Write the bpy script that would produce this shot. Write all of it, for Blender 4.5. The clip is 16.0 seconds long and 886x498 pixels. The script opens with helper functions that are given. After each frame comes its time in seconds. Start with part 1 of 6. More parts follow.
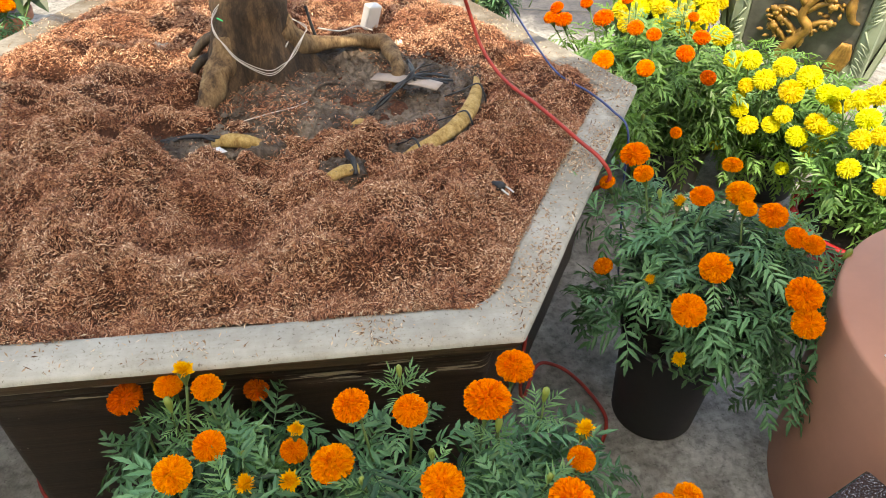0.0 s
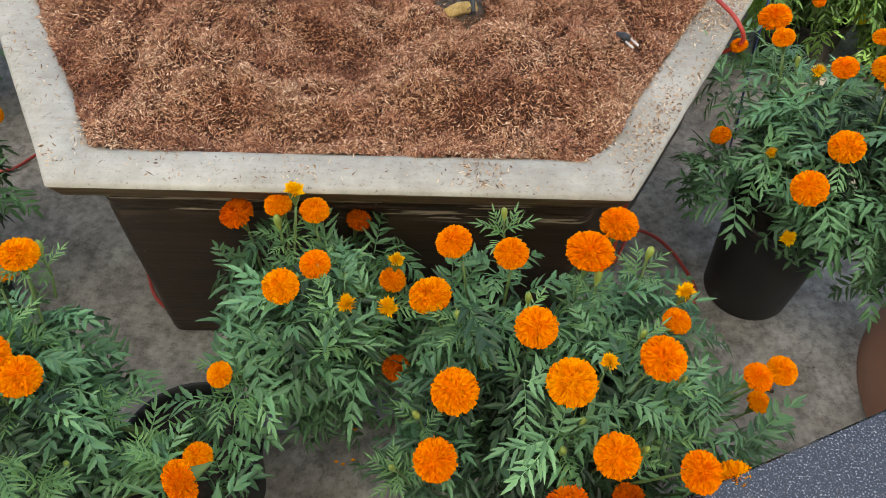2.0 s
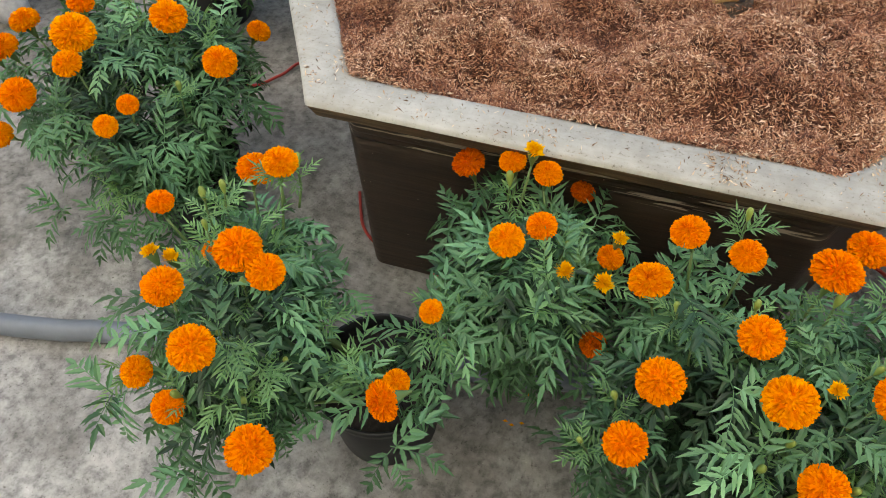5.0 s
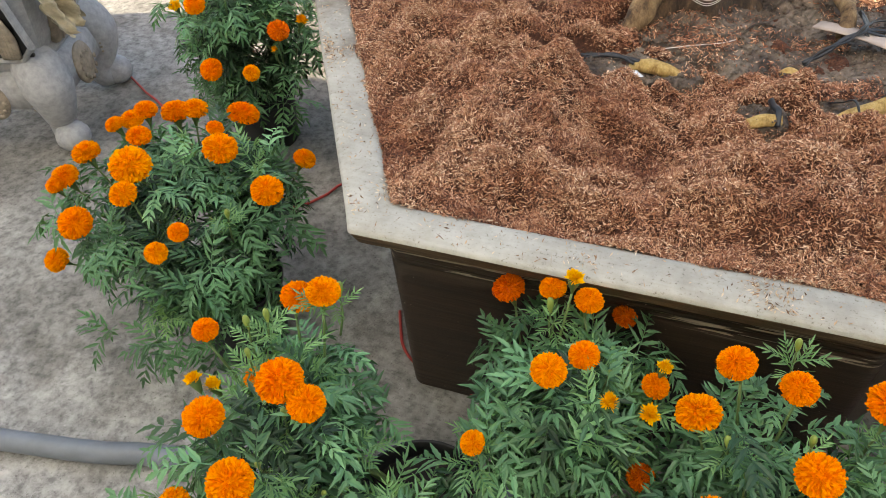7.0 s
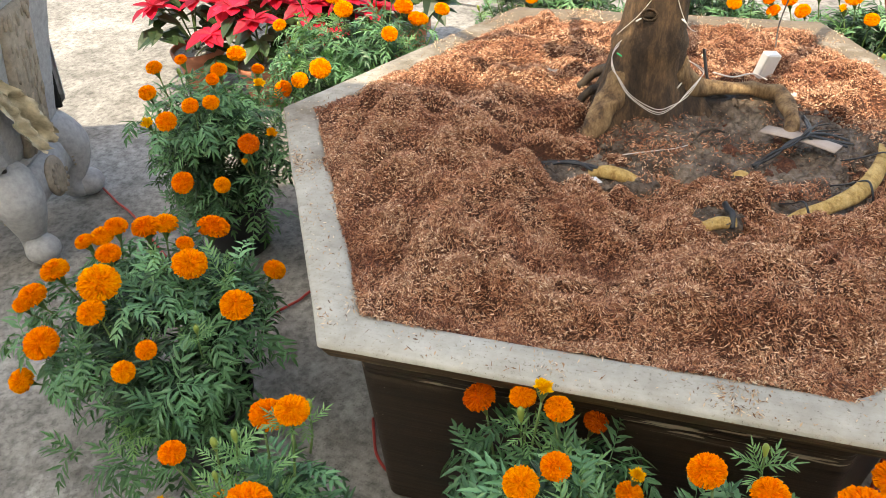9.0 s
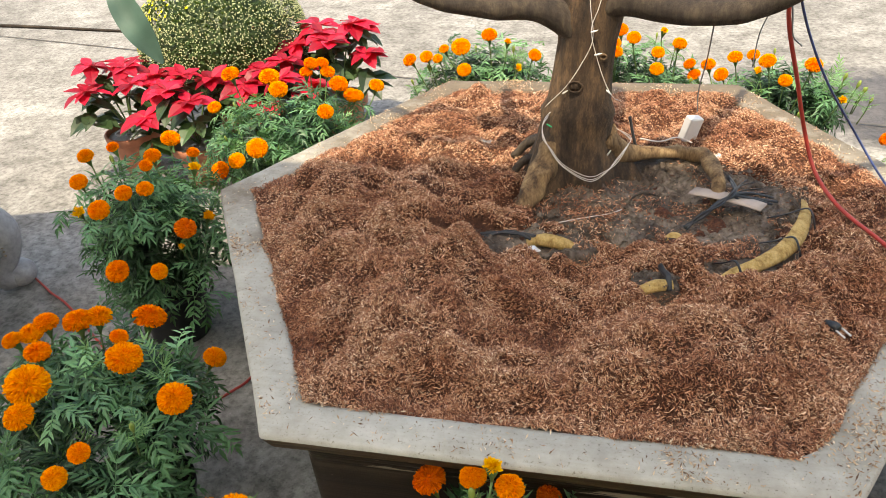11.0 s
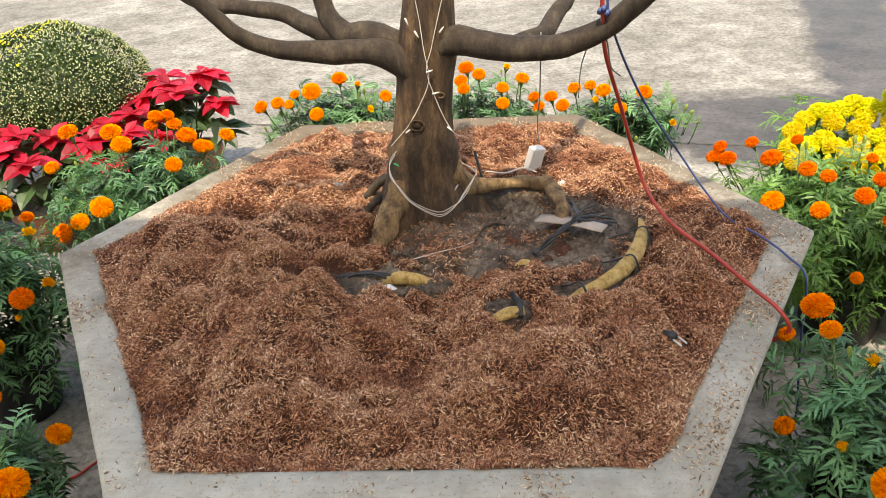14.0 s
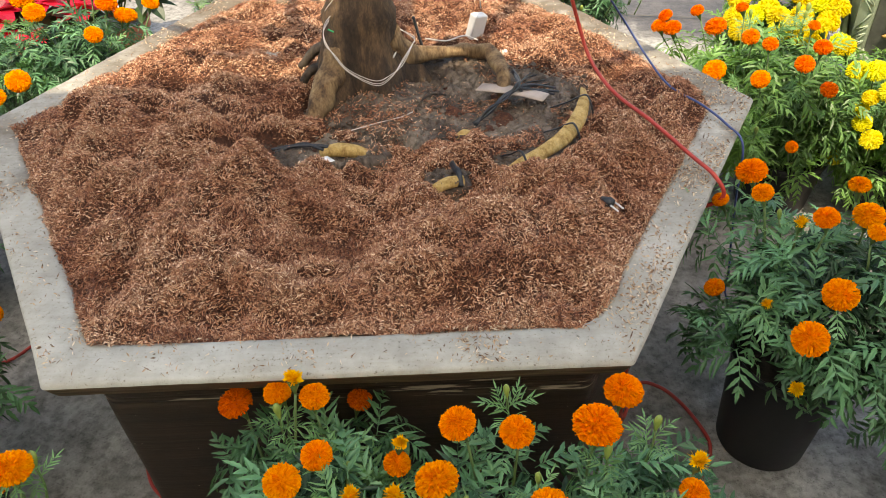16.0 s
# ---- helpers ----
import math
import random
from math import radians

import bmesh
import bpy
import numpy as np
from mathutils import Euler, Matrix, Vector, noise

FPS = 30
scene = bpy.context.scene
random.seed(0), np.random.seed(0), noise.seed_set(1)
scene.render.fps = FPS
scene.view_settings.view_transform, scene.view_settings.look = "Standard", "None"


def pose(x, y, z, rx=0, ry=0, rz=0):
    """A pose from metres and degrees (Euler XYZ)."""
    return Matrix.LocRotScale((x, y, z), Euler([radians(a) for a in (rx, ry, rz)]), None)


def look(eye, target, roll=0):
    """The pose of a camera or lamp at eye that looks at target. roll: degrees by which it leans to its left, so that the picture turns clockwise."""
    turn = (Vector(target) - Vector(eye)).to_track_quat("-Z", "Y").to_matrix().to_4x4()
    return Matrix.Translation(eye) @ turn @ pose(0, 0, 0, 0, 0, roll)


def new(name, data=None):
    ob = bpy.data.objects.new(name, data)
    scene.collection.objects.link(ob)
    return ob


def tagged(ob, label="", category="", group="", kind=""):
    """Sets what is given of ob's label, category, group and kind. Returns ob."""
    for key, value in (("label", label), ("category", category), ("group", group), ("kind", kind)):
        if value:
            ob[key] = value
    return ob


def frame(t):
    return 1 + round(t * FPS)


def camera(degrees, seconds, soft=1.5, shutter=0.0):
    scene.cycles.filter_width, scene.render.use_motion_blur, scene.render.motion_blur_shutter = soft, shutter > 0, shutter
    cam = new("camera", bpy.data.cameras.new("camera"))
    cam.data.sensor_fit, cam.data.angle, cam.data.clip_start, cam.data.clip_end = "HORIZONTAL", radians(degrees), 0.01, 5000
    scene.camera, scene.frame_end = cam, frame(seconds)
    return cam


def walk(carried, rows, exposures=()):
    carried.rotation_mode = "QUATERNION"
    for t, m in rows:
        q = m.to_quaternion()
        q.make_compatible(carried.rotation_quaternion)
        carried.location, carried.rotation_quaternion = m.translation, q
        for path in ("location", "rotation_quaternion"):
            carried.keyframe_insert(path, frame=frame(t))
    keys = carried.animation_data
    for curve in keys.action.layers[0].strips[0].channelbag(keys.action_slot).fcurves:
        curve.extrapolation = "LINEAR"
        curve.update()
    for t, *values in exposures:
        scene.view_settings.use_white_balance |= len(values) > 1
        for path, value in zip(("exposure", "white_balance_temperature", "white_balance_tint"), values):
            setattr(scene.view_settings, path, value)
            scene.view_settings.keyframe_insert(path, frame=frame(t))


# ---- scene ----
cam = camera(60.7, 16.0, soft=0.6)
PATH = [
    (0, (0.221, -0.872, 1.555), (0.448, 0.636, 0.261), 1.4),
    (0.5, (0.216, -0.875, 1.542), (0.39, 0.577, 0.177), 1.5),
    (1, (0.207, -0.877, 1.533), (0.321, 0.505, 0.092), 1.6),
    (1.5, (0.198, -0.882, 1.528), (0.256, 0.44, 0.029), 1.5),
    (2, (0.177, -0.886, 1.522), (0.181, 0.38, -0.026), 1.5),
    (2.5, (0.16, -0.894, 1.515), (0.108, 0.323, -0.071), 1.5),
    (3, (0.146, -0.899, 1.51), (0.033, 0.277, -0.104), 1.1),
    (3.5, (0.121, -0.906, 1.507), (-0.059, 0.237, -0.124), 0.8),
    (4, (0.103, -0.912, 1.507), (-0.141, 0.217, -0.125), 0.2),
    (4.5, (0.086, -0.917, 1.512), (-0.23, 0.213, -0.108), -0.6),
    (5, (0.072, -0.92, 1.517), (-0.32, 0.229, -0.072), -1.6),
    (7.5, (0.061, -0.887, 1.556), (-0.497, 0.469, 0.195), -4.3),
    (8, (0.061, -0.883, 1.566), (-0.486, 0.517, 0.247), -4.3),
    (8.5, (0.07, -0.882, 1.575), (-0.467, 0.561, 0.298), -4.3),
    (9, (0.074, -0.878, 1.587), (-0.451, 0.608, 0.356), -4.3),
    (11.5, (0.102, -0.85, 1.607), (-0.265, 0.789, 0.521), -4.4),
    (12, (0.117, -0.853, 1.608), (-0.193, 0.809, 0.538), -4.2),
    (12.5, (0.129, -0.851, 1.609), (-0.125, 0.829, 0.554), -4.1),
    (13, (0.14, -0.846, 1.615), (-0.063, 0.846, 0.568), -4.0),
    (13.5, (0.154, -0.844, 1.612), (-0.005, 0.856, 0.571), -3.9),
    (14, (0.161, -0.842, 1.605), (0.045, 0.864, 0.568), -3.8),
    (14.5, (0.169, -0.835, 1.602), (0.089, 0.863, 0.549), -3.6),
    (15, (0.172, -0.834, 1.597), (0.122, 0.838, 0.501), -3.3),
    (15.5, (0.174, -0.842, 1.589), (0.149, 0.778, 0.416), -2.8),
    (16, (0.181, -0.843, 1.563), (0.188, 0.688, 0.276), -2.2),
]
walk(cam, [(t, look(eye, target, roll)) for t, eye, target, roll in PATH],
     [(0, 1.67, 8300, 7), (2, 1.80, 8300, 7), (4, 1.76, 8300, 7), (5.2, 1.78, 8300, 7), (9, 1.70, 8300, 7), (11.5, 1.46, 8300, 7), (14.5, 1.36, 8300, 7), (15.5, 1.34, 8300, 7), (16, 1.53, 8300, 7)])

# ---- world, sun ----
world = bpy.data.worlds.new("sky")
scene.world = world
world.use_nodes = True
wn = world.node_tree.nodes
SUN_EL, SUN_AZ = radians(66), radians(182)      # azimuth from +y towards +x
sky_tex = wn.new("ShaderNodeTexSky")
sky_tex.sky_type = 'NISHITA'
sky_tex.sun_disc = False
sky_tex.sun_elevation = SUN_EL
sky_tex.sun_rotation = SUN_AZ
sky_tex.dust_density = 2.0
world.node_tree.links.new(sky_tex.outputs[0], wn["Background"].inputs[0])
wn["Background"].inputs[1].default_value = 0.15
sun = new("sun", bpy.data.lights.new("sun", "SUN"))
sun.data.energy = 2.1
sun.data.angle = radians(0.6)
sun.data.color = (1.0, 0.95, 0.86)
sun_dir = Vector((math.sin(SUN_AZ) * math.cos(SUN_EL), math.cos(SUN_AZ) * math.cos(SUN_EL), math.sin(SUN_EL)))
sun.matrix_world = look(sun_dir * 20, (0, 0, 0))


# ---- materials ----
def material(name, base, rough=0.6, metal=0.0):
    m = bpy.data.materials.new(name)
    m.use_nodes = True
    b = m.node_tree.nodes["Principled BSDF"]
    b.inputs["Base Color"].default_value = (*base, 1)
    b.inputs["Roughness"].default_value = rough
    b.inputs["Metallic"].default_value = metal
    return m


def node(m, kind, **values):
    n = m.node_tree.nodes.new(kind)
    for key, v in values.items():
        n.inputs[key.replace("_", " ")].default_value = v
    return n


def wire(m, a, b):
    m.node_tree.links.new(a, b)


def bsdf(m):
    return m.node_tree.nodes["Principled BSDF"]


def coords(m):
    return node(m, "ShaderNodeTexCoord").outputs["Object"]


def noise_of(m, scale, detail=4.0, rough=0.6, stretch=None):
    n = node(m, "ShaderNodeTexNoise", Scale=scale, Detail=detail, Roughness=rough)
    src = coords(m)
    if stretch:
        mp = node(m, "ShaderNodeMapping")
        mp.inputs["Scale"].default_value = stretch
        wire(m, src, mp.inputs["Vector"])
        src = mp.outputs[0]
    wire(m, src, n.inputs["Vector"])
    return n.outputs["Fac"]


def ramp(m, fac, stops):
    r = node(m, "ShaderNodeValToRGB")
    el = r.color_ramp.elements
    while len(el) < len(stops):
        el.new(0.5)
    for e, (p, c) in zip(el, stops):
        e.position, e.color = p, (*c, 1)
    wire(m, fac, r.inputs[0])
    return r.outputs[0]


def mix(m, fac, a, b, mode='MIX'):
    n = m.node_tree.nodes.new("ShaderNodeMix")
    n.data_type, n.blend_type = 'RGBA', mode
    for sock, v in ((n.inputs[0], fac), (n.inputs[6], a), (n.inputs[7], b)):
        if isinstance(v, (int, float)):
            sock.default_value = v
        elif isinstance(v, tuple):
            sock.default_value = (*v, 1)
        else:
            wire(m, v, sock)
    return n.outputs[2]


def bump(m, height, strength=0.4, distance=0.004, also=None):
    b = node(m, "ShaderNodeBump", Strength=strength, Distance=distance)
    wire(m, height, b.inputs["Height"])
    if also:
        wire(m, also, b.inputs["Normal"])
    wire(m, b.outputs[0], bsdf(m).inputs["Normal"])
    return b.outputs[0]


def colour(m, out):
    wire(m, out, bsdf(m).inputs["Base Color"])


def object_random(m):
    return node(m, "ShaderNodeObjectInfo").outputs["Random"]


def island_random(m):
    return node(m, "ShaderNodeNewGeometry").outputs["Random Per Island"]


def rough_from(m, fac, lo, hi):
    r = node(m, "ShaderNodeMapRange")
    r.inputs["To Min"].default_value, r.inputs["To Max"].default_value = lo, hi
    wire(m, fac, r.inputs["Value"])
    wire(m, r.outputs[0], bsdf(m).inputs["Roughness"])


def translucent(m, amount, tint):
    t = m.node_tree.nodes.new("ShaderNodeBsdfTranslucent")
    t.inputs[0].default_value = (*tint, 1)
    s = m.node_tree.nodes.new("ShaderNodeMixShader")
    s.inputs[0].default_value = amount
    wire(m, bsdf(m).outputs[0], s.inputs[1])
    wire(m, t.outputs[0], s.inputs[2])
    wire(m, s.outputs[0], m.node_tree.nodes["Material Output"].inputs[0])


def make_concrete():
    m = material("old_concrete", (0.3, 0.28, 0.26), 0.85)
    big = noise_of(m, 1.3, 6, 0.65)
    fine = noise_of(m, 38, 6, 0.7)
    blot = noise_of(m, 6.5, 5, 0.75)
    a = ramp(m, big, [(0.3, (0.155, 0.146, 0.134)), (0.52, (0.24, 0.229, 0.213)), (0.72, (0.355, 0.344, 0.323))])
    b = ramp(m, blot, [(0.38, (0.40, 0.38, 0.36)), (0.5, (0.95, 0.95, 0.95)), (0.62, (1.4, 1.4, 1.4))])
    c = mix(m, 0.5, a, b, 'MULTIPLY')
    d = ramp(m, fine, [(0.36, (0.42, 0.42, 0.42)), (0.5, (1.0, 1.0, 1.0)), (0.62, (1.3, 1.3, 1.3))])
    c = mix(m, 0.7, c, d, 'MULTIPLY')
    grit = ramp(m, noise_of(m, 150, 3, 0.7), [(0.30, (0.35, 0.33, 0.31)), (0.40, (1, 1, 1)), (0.66, (1, 1, 1)), (0.72, (1.5, 1.5, 1.5))])
    c = mix(m, 0.8, c, grit, 'MULTIPLY')
    # a damp stretch where water has run over the yard
    pos = node(m, "ShaderNodeNewGeometry").outputs["Position"]
    sep = node(m, "ShaderNodeSeparateXYZ")
    wire(m, pos, sep.inputs[0])

    def calc(op, p, q):
        n = m.node_tree.nodes.new("ShaderNodeMath")
        n.operation = op
        for s, v in zip(n.inputs, (p, q)):
            if isinstance(v, (int, float)):
                s.default_value = v
            else:
                wire(m, v, s)
        return n.outputs[0]
    dx, dy = calc('SUBTRACT', sep.outputs[0], 1.62), calc('SUBTRACT', sep.outputs[1], 3.02)
    r2 = calc('ADD', calc('MULTIPLY', calc('MULTIPLY', dx, dx), 0.75), calc('MULTIPLY', calc('MULTIPLY', dy, dy), 3.2))
    ex = calc('SUBTRACT', calc('SUBTRACT', sep.outputs[0], calc('MULTIPLY', sep.outputs[1], 0.28)), 1.50)
    arm = calc('ADD', calc('MULTIPLY', calc('MULTIPLY', ex, ex), 7.0), calc('MULTIPLY', calc('LESS_THAN', sep.outputs[1], 2.9), 9.0))
    near = calc('MINIMUM', r2, arm)
    wet_raw = calc('ADD', near, calc('MULTIPLY', calc('SUBTRACT', noise_of(m, 2.2, 5, 0.6), 0.5), 1.9))
    wet = ramp(m, wet_raw, [(0.55, (1, 1, 1)), (0.62, (0.55, 0.55, 0.55)), (0.86, (0.45, 0.45, 0.45)), (1.0, (0, 0, 0))])
    c = mix(m, wet, c, mix(m, 1.0, c, (0.34, 0.30, 0.29), 'MULTIPLY'))
    # two paler patches on the slab, ragged at the edges
    px_, py_ = calc('SUBTRACT', sep.outputs[0], -0.98), calc('SUBTRACT', sep.outputs[1], -0.52)
    pale_patch = calc('ADD', calc('ADD', calc('MULTIPLY', calc('MULTIPLY', px_, px_), 1.5), calc('MULTIPLY', calc('MULTIPLY', py_, py_), 2.0)), calc('MULTIPLY', calc('SUBTRACT', noise_of(m, 5.0, 6, 0.7), 0.5), 2.4))
    sx_, sy_ = calc('SUBTRACT', sep.outputs[0], 1.06), calc('SUBTRACT', sep.outputs[1], 0.20)
    pale_spot = calc('ADD', calc('ADD', calc('MULTIPLY', calc('MULTIPLY', sx_, sx_), 9.0), calc('MULTIPLY', calc('MULTIPLY', sy_, sy_), 9.0)), calc('MULTIPLY', calc('SUBTRACT', noise_of(m, 11.0, 6, 0.7), 0.5), 2.4))
    pale_patch = calc('MINIMUM', pale_patch, pale_spot)
    c = mix(m, ramp(m, pale_patch, [(0.25, (0.75, 0.75, 0.75)), (0.7, (0, 0, 0))]), c, mix(m, 1.0, c, (1.75, 1.8, 1.9), 'MULTIPLY'))
    colour(m, c)
    rm = node(m, "ShaderNodeMapRange")
    rm.inputs["To Min"].default_value, rm.inputs["To Max"].default_value = 0.88, 0.42
    wire(m, wet, rm.inputs["Value"])
    wire(m, rm.outputs[0], bsdf(m).inputs["Roughness"])
    bump(m, fine, 0.35, 0.004)
    return m


CONCRETE = make_concrete()


def make_rim():
    m = material("weathered_cement", (0.5, 0.48, 0.42), 0.8)
    big = noise_of(m, 3.0, 5, 0.7)
    streak = noise_of(m, 60, 4, 0.7, (0.5, 0.5, 0.5))
    trowel = noise_of(m, 34, 5, 0.72, (0.22, 2.6, 1.0))
    speck = noise_of(m, 120, 3, 0.8)
    a = ramp(m, big, [(0.3, (0.29, 0.275, 0.24)), (0.5, (0.41, 0.395, 0.355)), (0.72, (0.52, 0.51, 0.47))])
    b = ramp(m, streak, [(0.3, (0.78, 0.76, 0.72)), (0.6, (1.06, 1.06, 1.06))])
    c = mix(m, 0.6, a, b, 'MULTIPLY')
    c = mix(m, 0.22, c, ramp(m, trowel, [(0.3, (0.66, 0.62, 0.54)), (0.5, (1, 1, 1)), (0.68, (1.18, 1.18, 1.16))]), 'MULTIPLY')
    s = ramp(m, speck, [(0.30, (0.35, 0.3, 0.24)), (0.40, (1, 1, 1))])
    c = mix(m, 0.8, c, s, 'MULTIPLY')
    # brown husk stains with the rear sides' shade painted into the colour, strongest there
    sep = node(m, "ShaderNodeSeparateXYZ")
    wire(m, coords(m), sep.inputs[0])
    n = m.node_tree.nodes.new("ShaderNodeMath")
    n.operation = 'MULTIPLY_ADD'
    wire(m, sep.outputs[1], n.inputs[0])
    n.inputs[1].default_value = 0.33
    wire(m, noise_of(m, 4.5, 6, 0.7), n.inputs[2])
    rear_shade_stain = ramp(m, n.outputs[0], [(0.72, (0, 0, 0)), (1.02, (1, 1, 1))])
    c = mix(m, rear_shade_stain, c, mix(m, 1.0, c, (0.38, 0.31, 0.25), 'MULTIPLY'))
    colour(m, c)
    h = mix(m, 0.5, mix(m, 0.5, streak, trowel), speck)
    bump(m, h, 0.5, 0.004)
    return m


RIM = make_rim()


def make_body():
    m = material("brown_glaze", (0.05, 0.03, 0.02), 0.5)
    streak = noise_of(m, 14, 5, 0.7, (0.15, 0.15, 6.0))
    wear = noise_of(m, 16, 3, 0.55, (0.45, 0.45, 11.0))
    speck = noise_of(m, 90, 2, 0.6)
    grime = noise_of(m, 5, 5, 0.7)
    a = ramp(m, streak, [(0.3, (0.020, 0.012, 0.008)), (0.7, (0.052, 0.033, 0.020))])
    a = mix(m, 0.7, a, ramp(m, grime, [(0.35, (0.6, 0.55, 0.5)), (0.65, (1.3, 1.25, 1.2))]), 'MULTIPLY')
    # the scratched glaze lies on the grooved band alone
    sep = node(m, "ShaderNodeSeparateXYZ")
    wire(m, coords(m), sep.inputs[0])
    band = ramp(m, sep.outputs[2], [(0.425, (0, 0, 0)), (0.435, (1, 1, 1)), (0.495, (1, 1, 1)), (0.505, (0, 0, 0))])
    w = mix(m, 1.0, ramp(m, wear, [(0.58, (0, 0, 0)), (0.61, (1, 1, 1))]), band, 'MULTIPLY')
    c = mix(m, w, a, (0.34, 0.28, 0.21))
    colour(m, mix(m, ramp(m, speck, [(0.73, (0, 0, 0)), (0.76, (1, 1, 1))]), c, (0.30, 0.26, 0.21)))
    bump(m, mix(m, 0.5, streak, grime), 0.5, 0.006)
    return m


BODY = make_body()


def make_lip():
    m = material("rim_side", (0.3, 0.22, 0.13), 0.7)
    streak = noise_of(m, 20, 5, 0.7, (0.2, 0.2, 5.0))
    colour(m, ramp(m, streak, [(0.3, (0.045, 0.024, 0.012)), (0.52, (0.12, 0.066, 0.030)), (0.8, (0.34, 0.24, 0.14))]))
    bump(m, streak, 0.4, 0.004)
    return m


LIP = make_lip()


def make_mulch(chips):
    m = material("husk_chips" if chips else "husk_bed", (0.15, 0.07, 0.04), 0.85)
    if chips:
        r = island_random(m)
        c = ramp(m, r, [(0.0, (0.085, 0.032, 0.018)), (0.28, (0.24, 0.096, 0.050)), (0.58, (0.44, 0.215, 0.124)),
                        (0.86, (0.66, 0.42, 0.275)), (1.0, (0.84, 0.66, 0.50))])
        big = noise_of(m, 6.5, 5, 0.68)
        tone = ramp(m, big, [(0.34, (0.55, 0.37, 0.30)), (0.44, (0.92, 0.76, 0.68)), (0.55, (1.10, 1.06, 1.02)), (0.68, (1.22, 1.26, 1.26))])
        colour(m, mix(m, 1.0, c, tone, 'MULTIPLY'))
        bsdf(m).inputs["Roughness"].default_value = 0.6
    else:
        fib = noise_of(m, 140, 4, 0.8)
        big = noise_of(m, 5.0, 5, 0.7)
        a = ramp(m, fib, [(0.3, (0.035, 0.012, 0.007)), (0.55, (0.145, 0.055, 0.030)), (0.75, (0.33, 0.145, 0.078))])
        b = ramp(m, big, [(0.35, (0.55, 0.5, 0.46)), (0.65, (1.1, 1.0, 0.95))])
        colour(m, mix(m, 0.8, a, b, 'MULTIPLY'))
        bump(m, fib, 0.9, 0.012)
    return m


HUSK, CHIPS = make_mulch(False), make_mulch(True)
LITTER = material("dry_litter", (0.4, 0.3, 0.2), 0.7)
colour(LITTER, ramp(LITTER, island_random(LITTER), [(0.0, (0.09, 0.045, 0.025)), (0.25, (0.30, 0.165, 0.09)), (0.6, (0.50, 0.33, 0.20)), (1.0, (0.74, 0.62, 0.46))]))


def make_mud():
    m = material("wet_soil", (0.05, 0.04, 0.035), 0.5)
    vor = node(m, "ShaderNodeTexVoronoi", Scale=26.0)
    wire(m, coords(m), vor.inputs["Vector"])
    vor.feature = 'DISTANCE_TO_EDGE'
    crack = ramp(m, vor.outputs["Distance"], [(0.0, (0, 0, 0)), (0.12, (1, 1, 1))])
    big = noise_of(m, 9, 6, 0.7)
    fine = noise_of(m, 60, 4, 0.7)
    a = ramp(m, big, [(0.34, (0.050, 0.032, 0.021)), (0.5, (0.145, 0.104, 0.077)), (0.66, (0.33, 0.27, 0.22))])
    colour(m, mix(m, 0.6, a, mix(m, 0.5, (0.5, 0.5, 0.5), crack), 'MULTIPLY'))
    rough_from(m, big, 0.22, 0.7)
    n1 = bump(m, crack, 0.5, 0.006)
    bump(m, fine, 0.9, 0.010, n1)
    return m


MUD = make_mud()


def make_bark(name, dark, mid, light, scale=12):
    m = material(name, mid, 0.75)
    lo = noise_of(m, scale * 1.5, 8, 0.78, (1, 1, 0.25))
    fi = noise_of(m, scale * 8, 5, 0.8, (1, 1, 0.5))
    a = ramp(m, lo, [(0.36, dark), (0.5, mid), (0.66, light)])
    b = ramp(m, fi, [(0.3, (0.6, 0.6, 0.6)), (0.6, (1.1, 1.1, 1.1))])
    colour(m, mix(m, 0.7, a, b, 'MULTIPLY'))
    h = mix(m, 0.4, lo, fi)
    bump(m, h, 0.9, 0.012)
    return m


BARK = make_bark("tree_bark", (0.011, 0.006, 0.003), (0.060, 0.034, 0.018), (0.20, 0.120, 0.062))
ROOT = make_bark("root_bark", (0.055, 0.03, 0.016), (0.21, 0.125, 0.06), (0.40, 0.27, 0.14), 26)
LIMB = make_bark("limb_bark", (0.016, 0.010, 0.007), (0.043, 0.029, 0.020), (0.092, 0.068, 0.046), 16)


def make_leaf(name, lo, hi, single, tr=0.28):
    m = material(name, lo, 0.42)
    r = object_random(m) if single else island_random(m)
    n = noise_of(m, 30, 2, 0.5)
    c = ramp(m, r, [(0.0, lo), (0.7, hi), (1.0, tuple(min(1, v * 1.5) for v in hi))])
    t = ramp(m, n, [(0.3, (0.8, 0.8, 0.8)), (0.7, (1.15, 1.15, 1.15))])
    colour(m, mix(m, 0.6, c, t, 'MULTIPLY'))
    bsdf(m).inputs["Specular IOR Level"].default_value = 0.4
    translucent(m, tr, (hi[0] * 2.6, hi[1] * 2.4, hi[2] * 0.9))
    return m


LEAF = make_leaf("marigold_leaf", (0.018, 0.056, 0.028), (0.098, 0.225, 0.110), True, 0.15)
# lighter copy for the yellow and deep orange plants: sunlight put into the colour
LEAF_SUNLIT = make_leaf("sunlit_marigold_leaf", (0.045, 0.115, 0.035), (0.15, 0.29, 0.085), True, 0.25)
# inner leaves of both kinds: darker copies, shade inside the plant put into the colour
LEAF_MASS_SUNLIT = make_leaf("sunlit_marigold_leaf_mass", (0.03, 0.075, 0.024), (0.085, 0.17, 0.05), False, 0.2)
LEAF_MASS_SHADED = make_leaf("shaded_marigold_leaf_mass", (0.010, 0.030, 0.015), (0.034, 0.078, 0.038), False, 0.12)
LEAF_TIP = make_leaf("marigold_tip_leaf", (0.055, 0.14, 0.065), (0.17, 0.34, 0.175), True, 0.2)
LEAF_YOUNG = make_leaf("young_leaf", (0.085, 0.19, 0.085), (0.15, 0.29, 0.13), True)
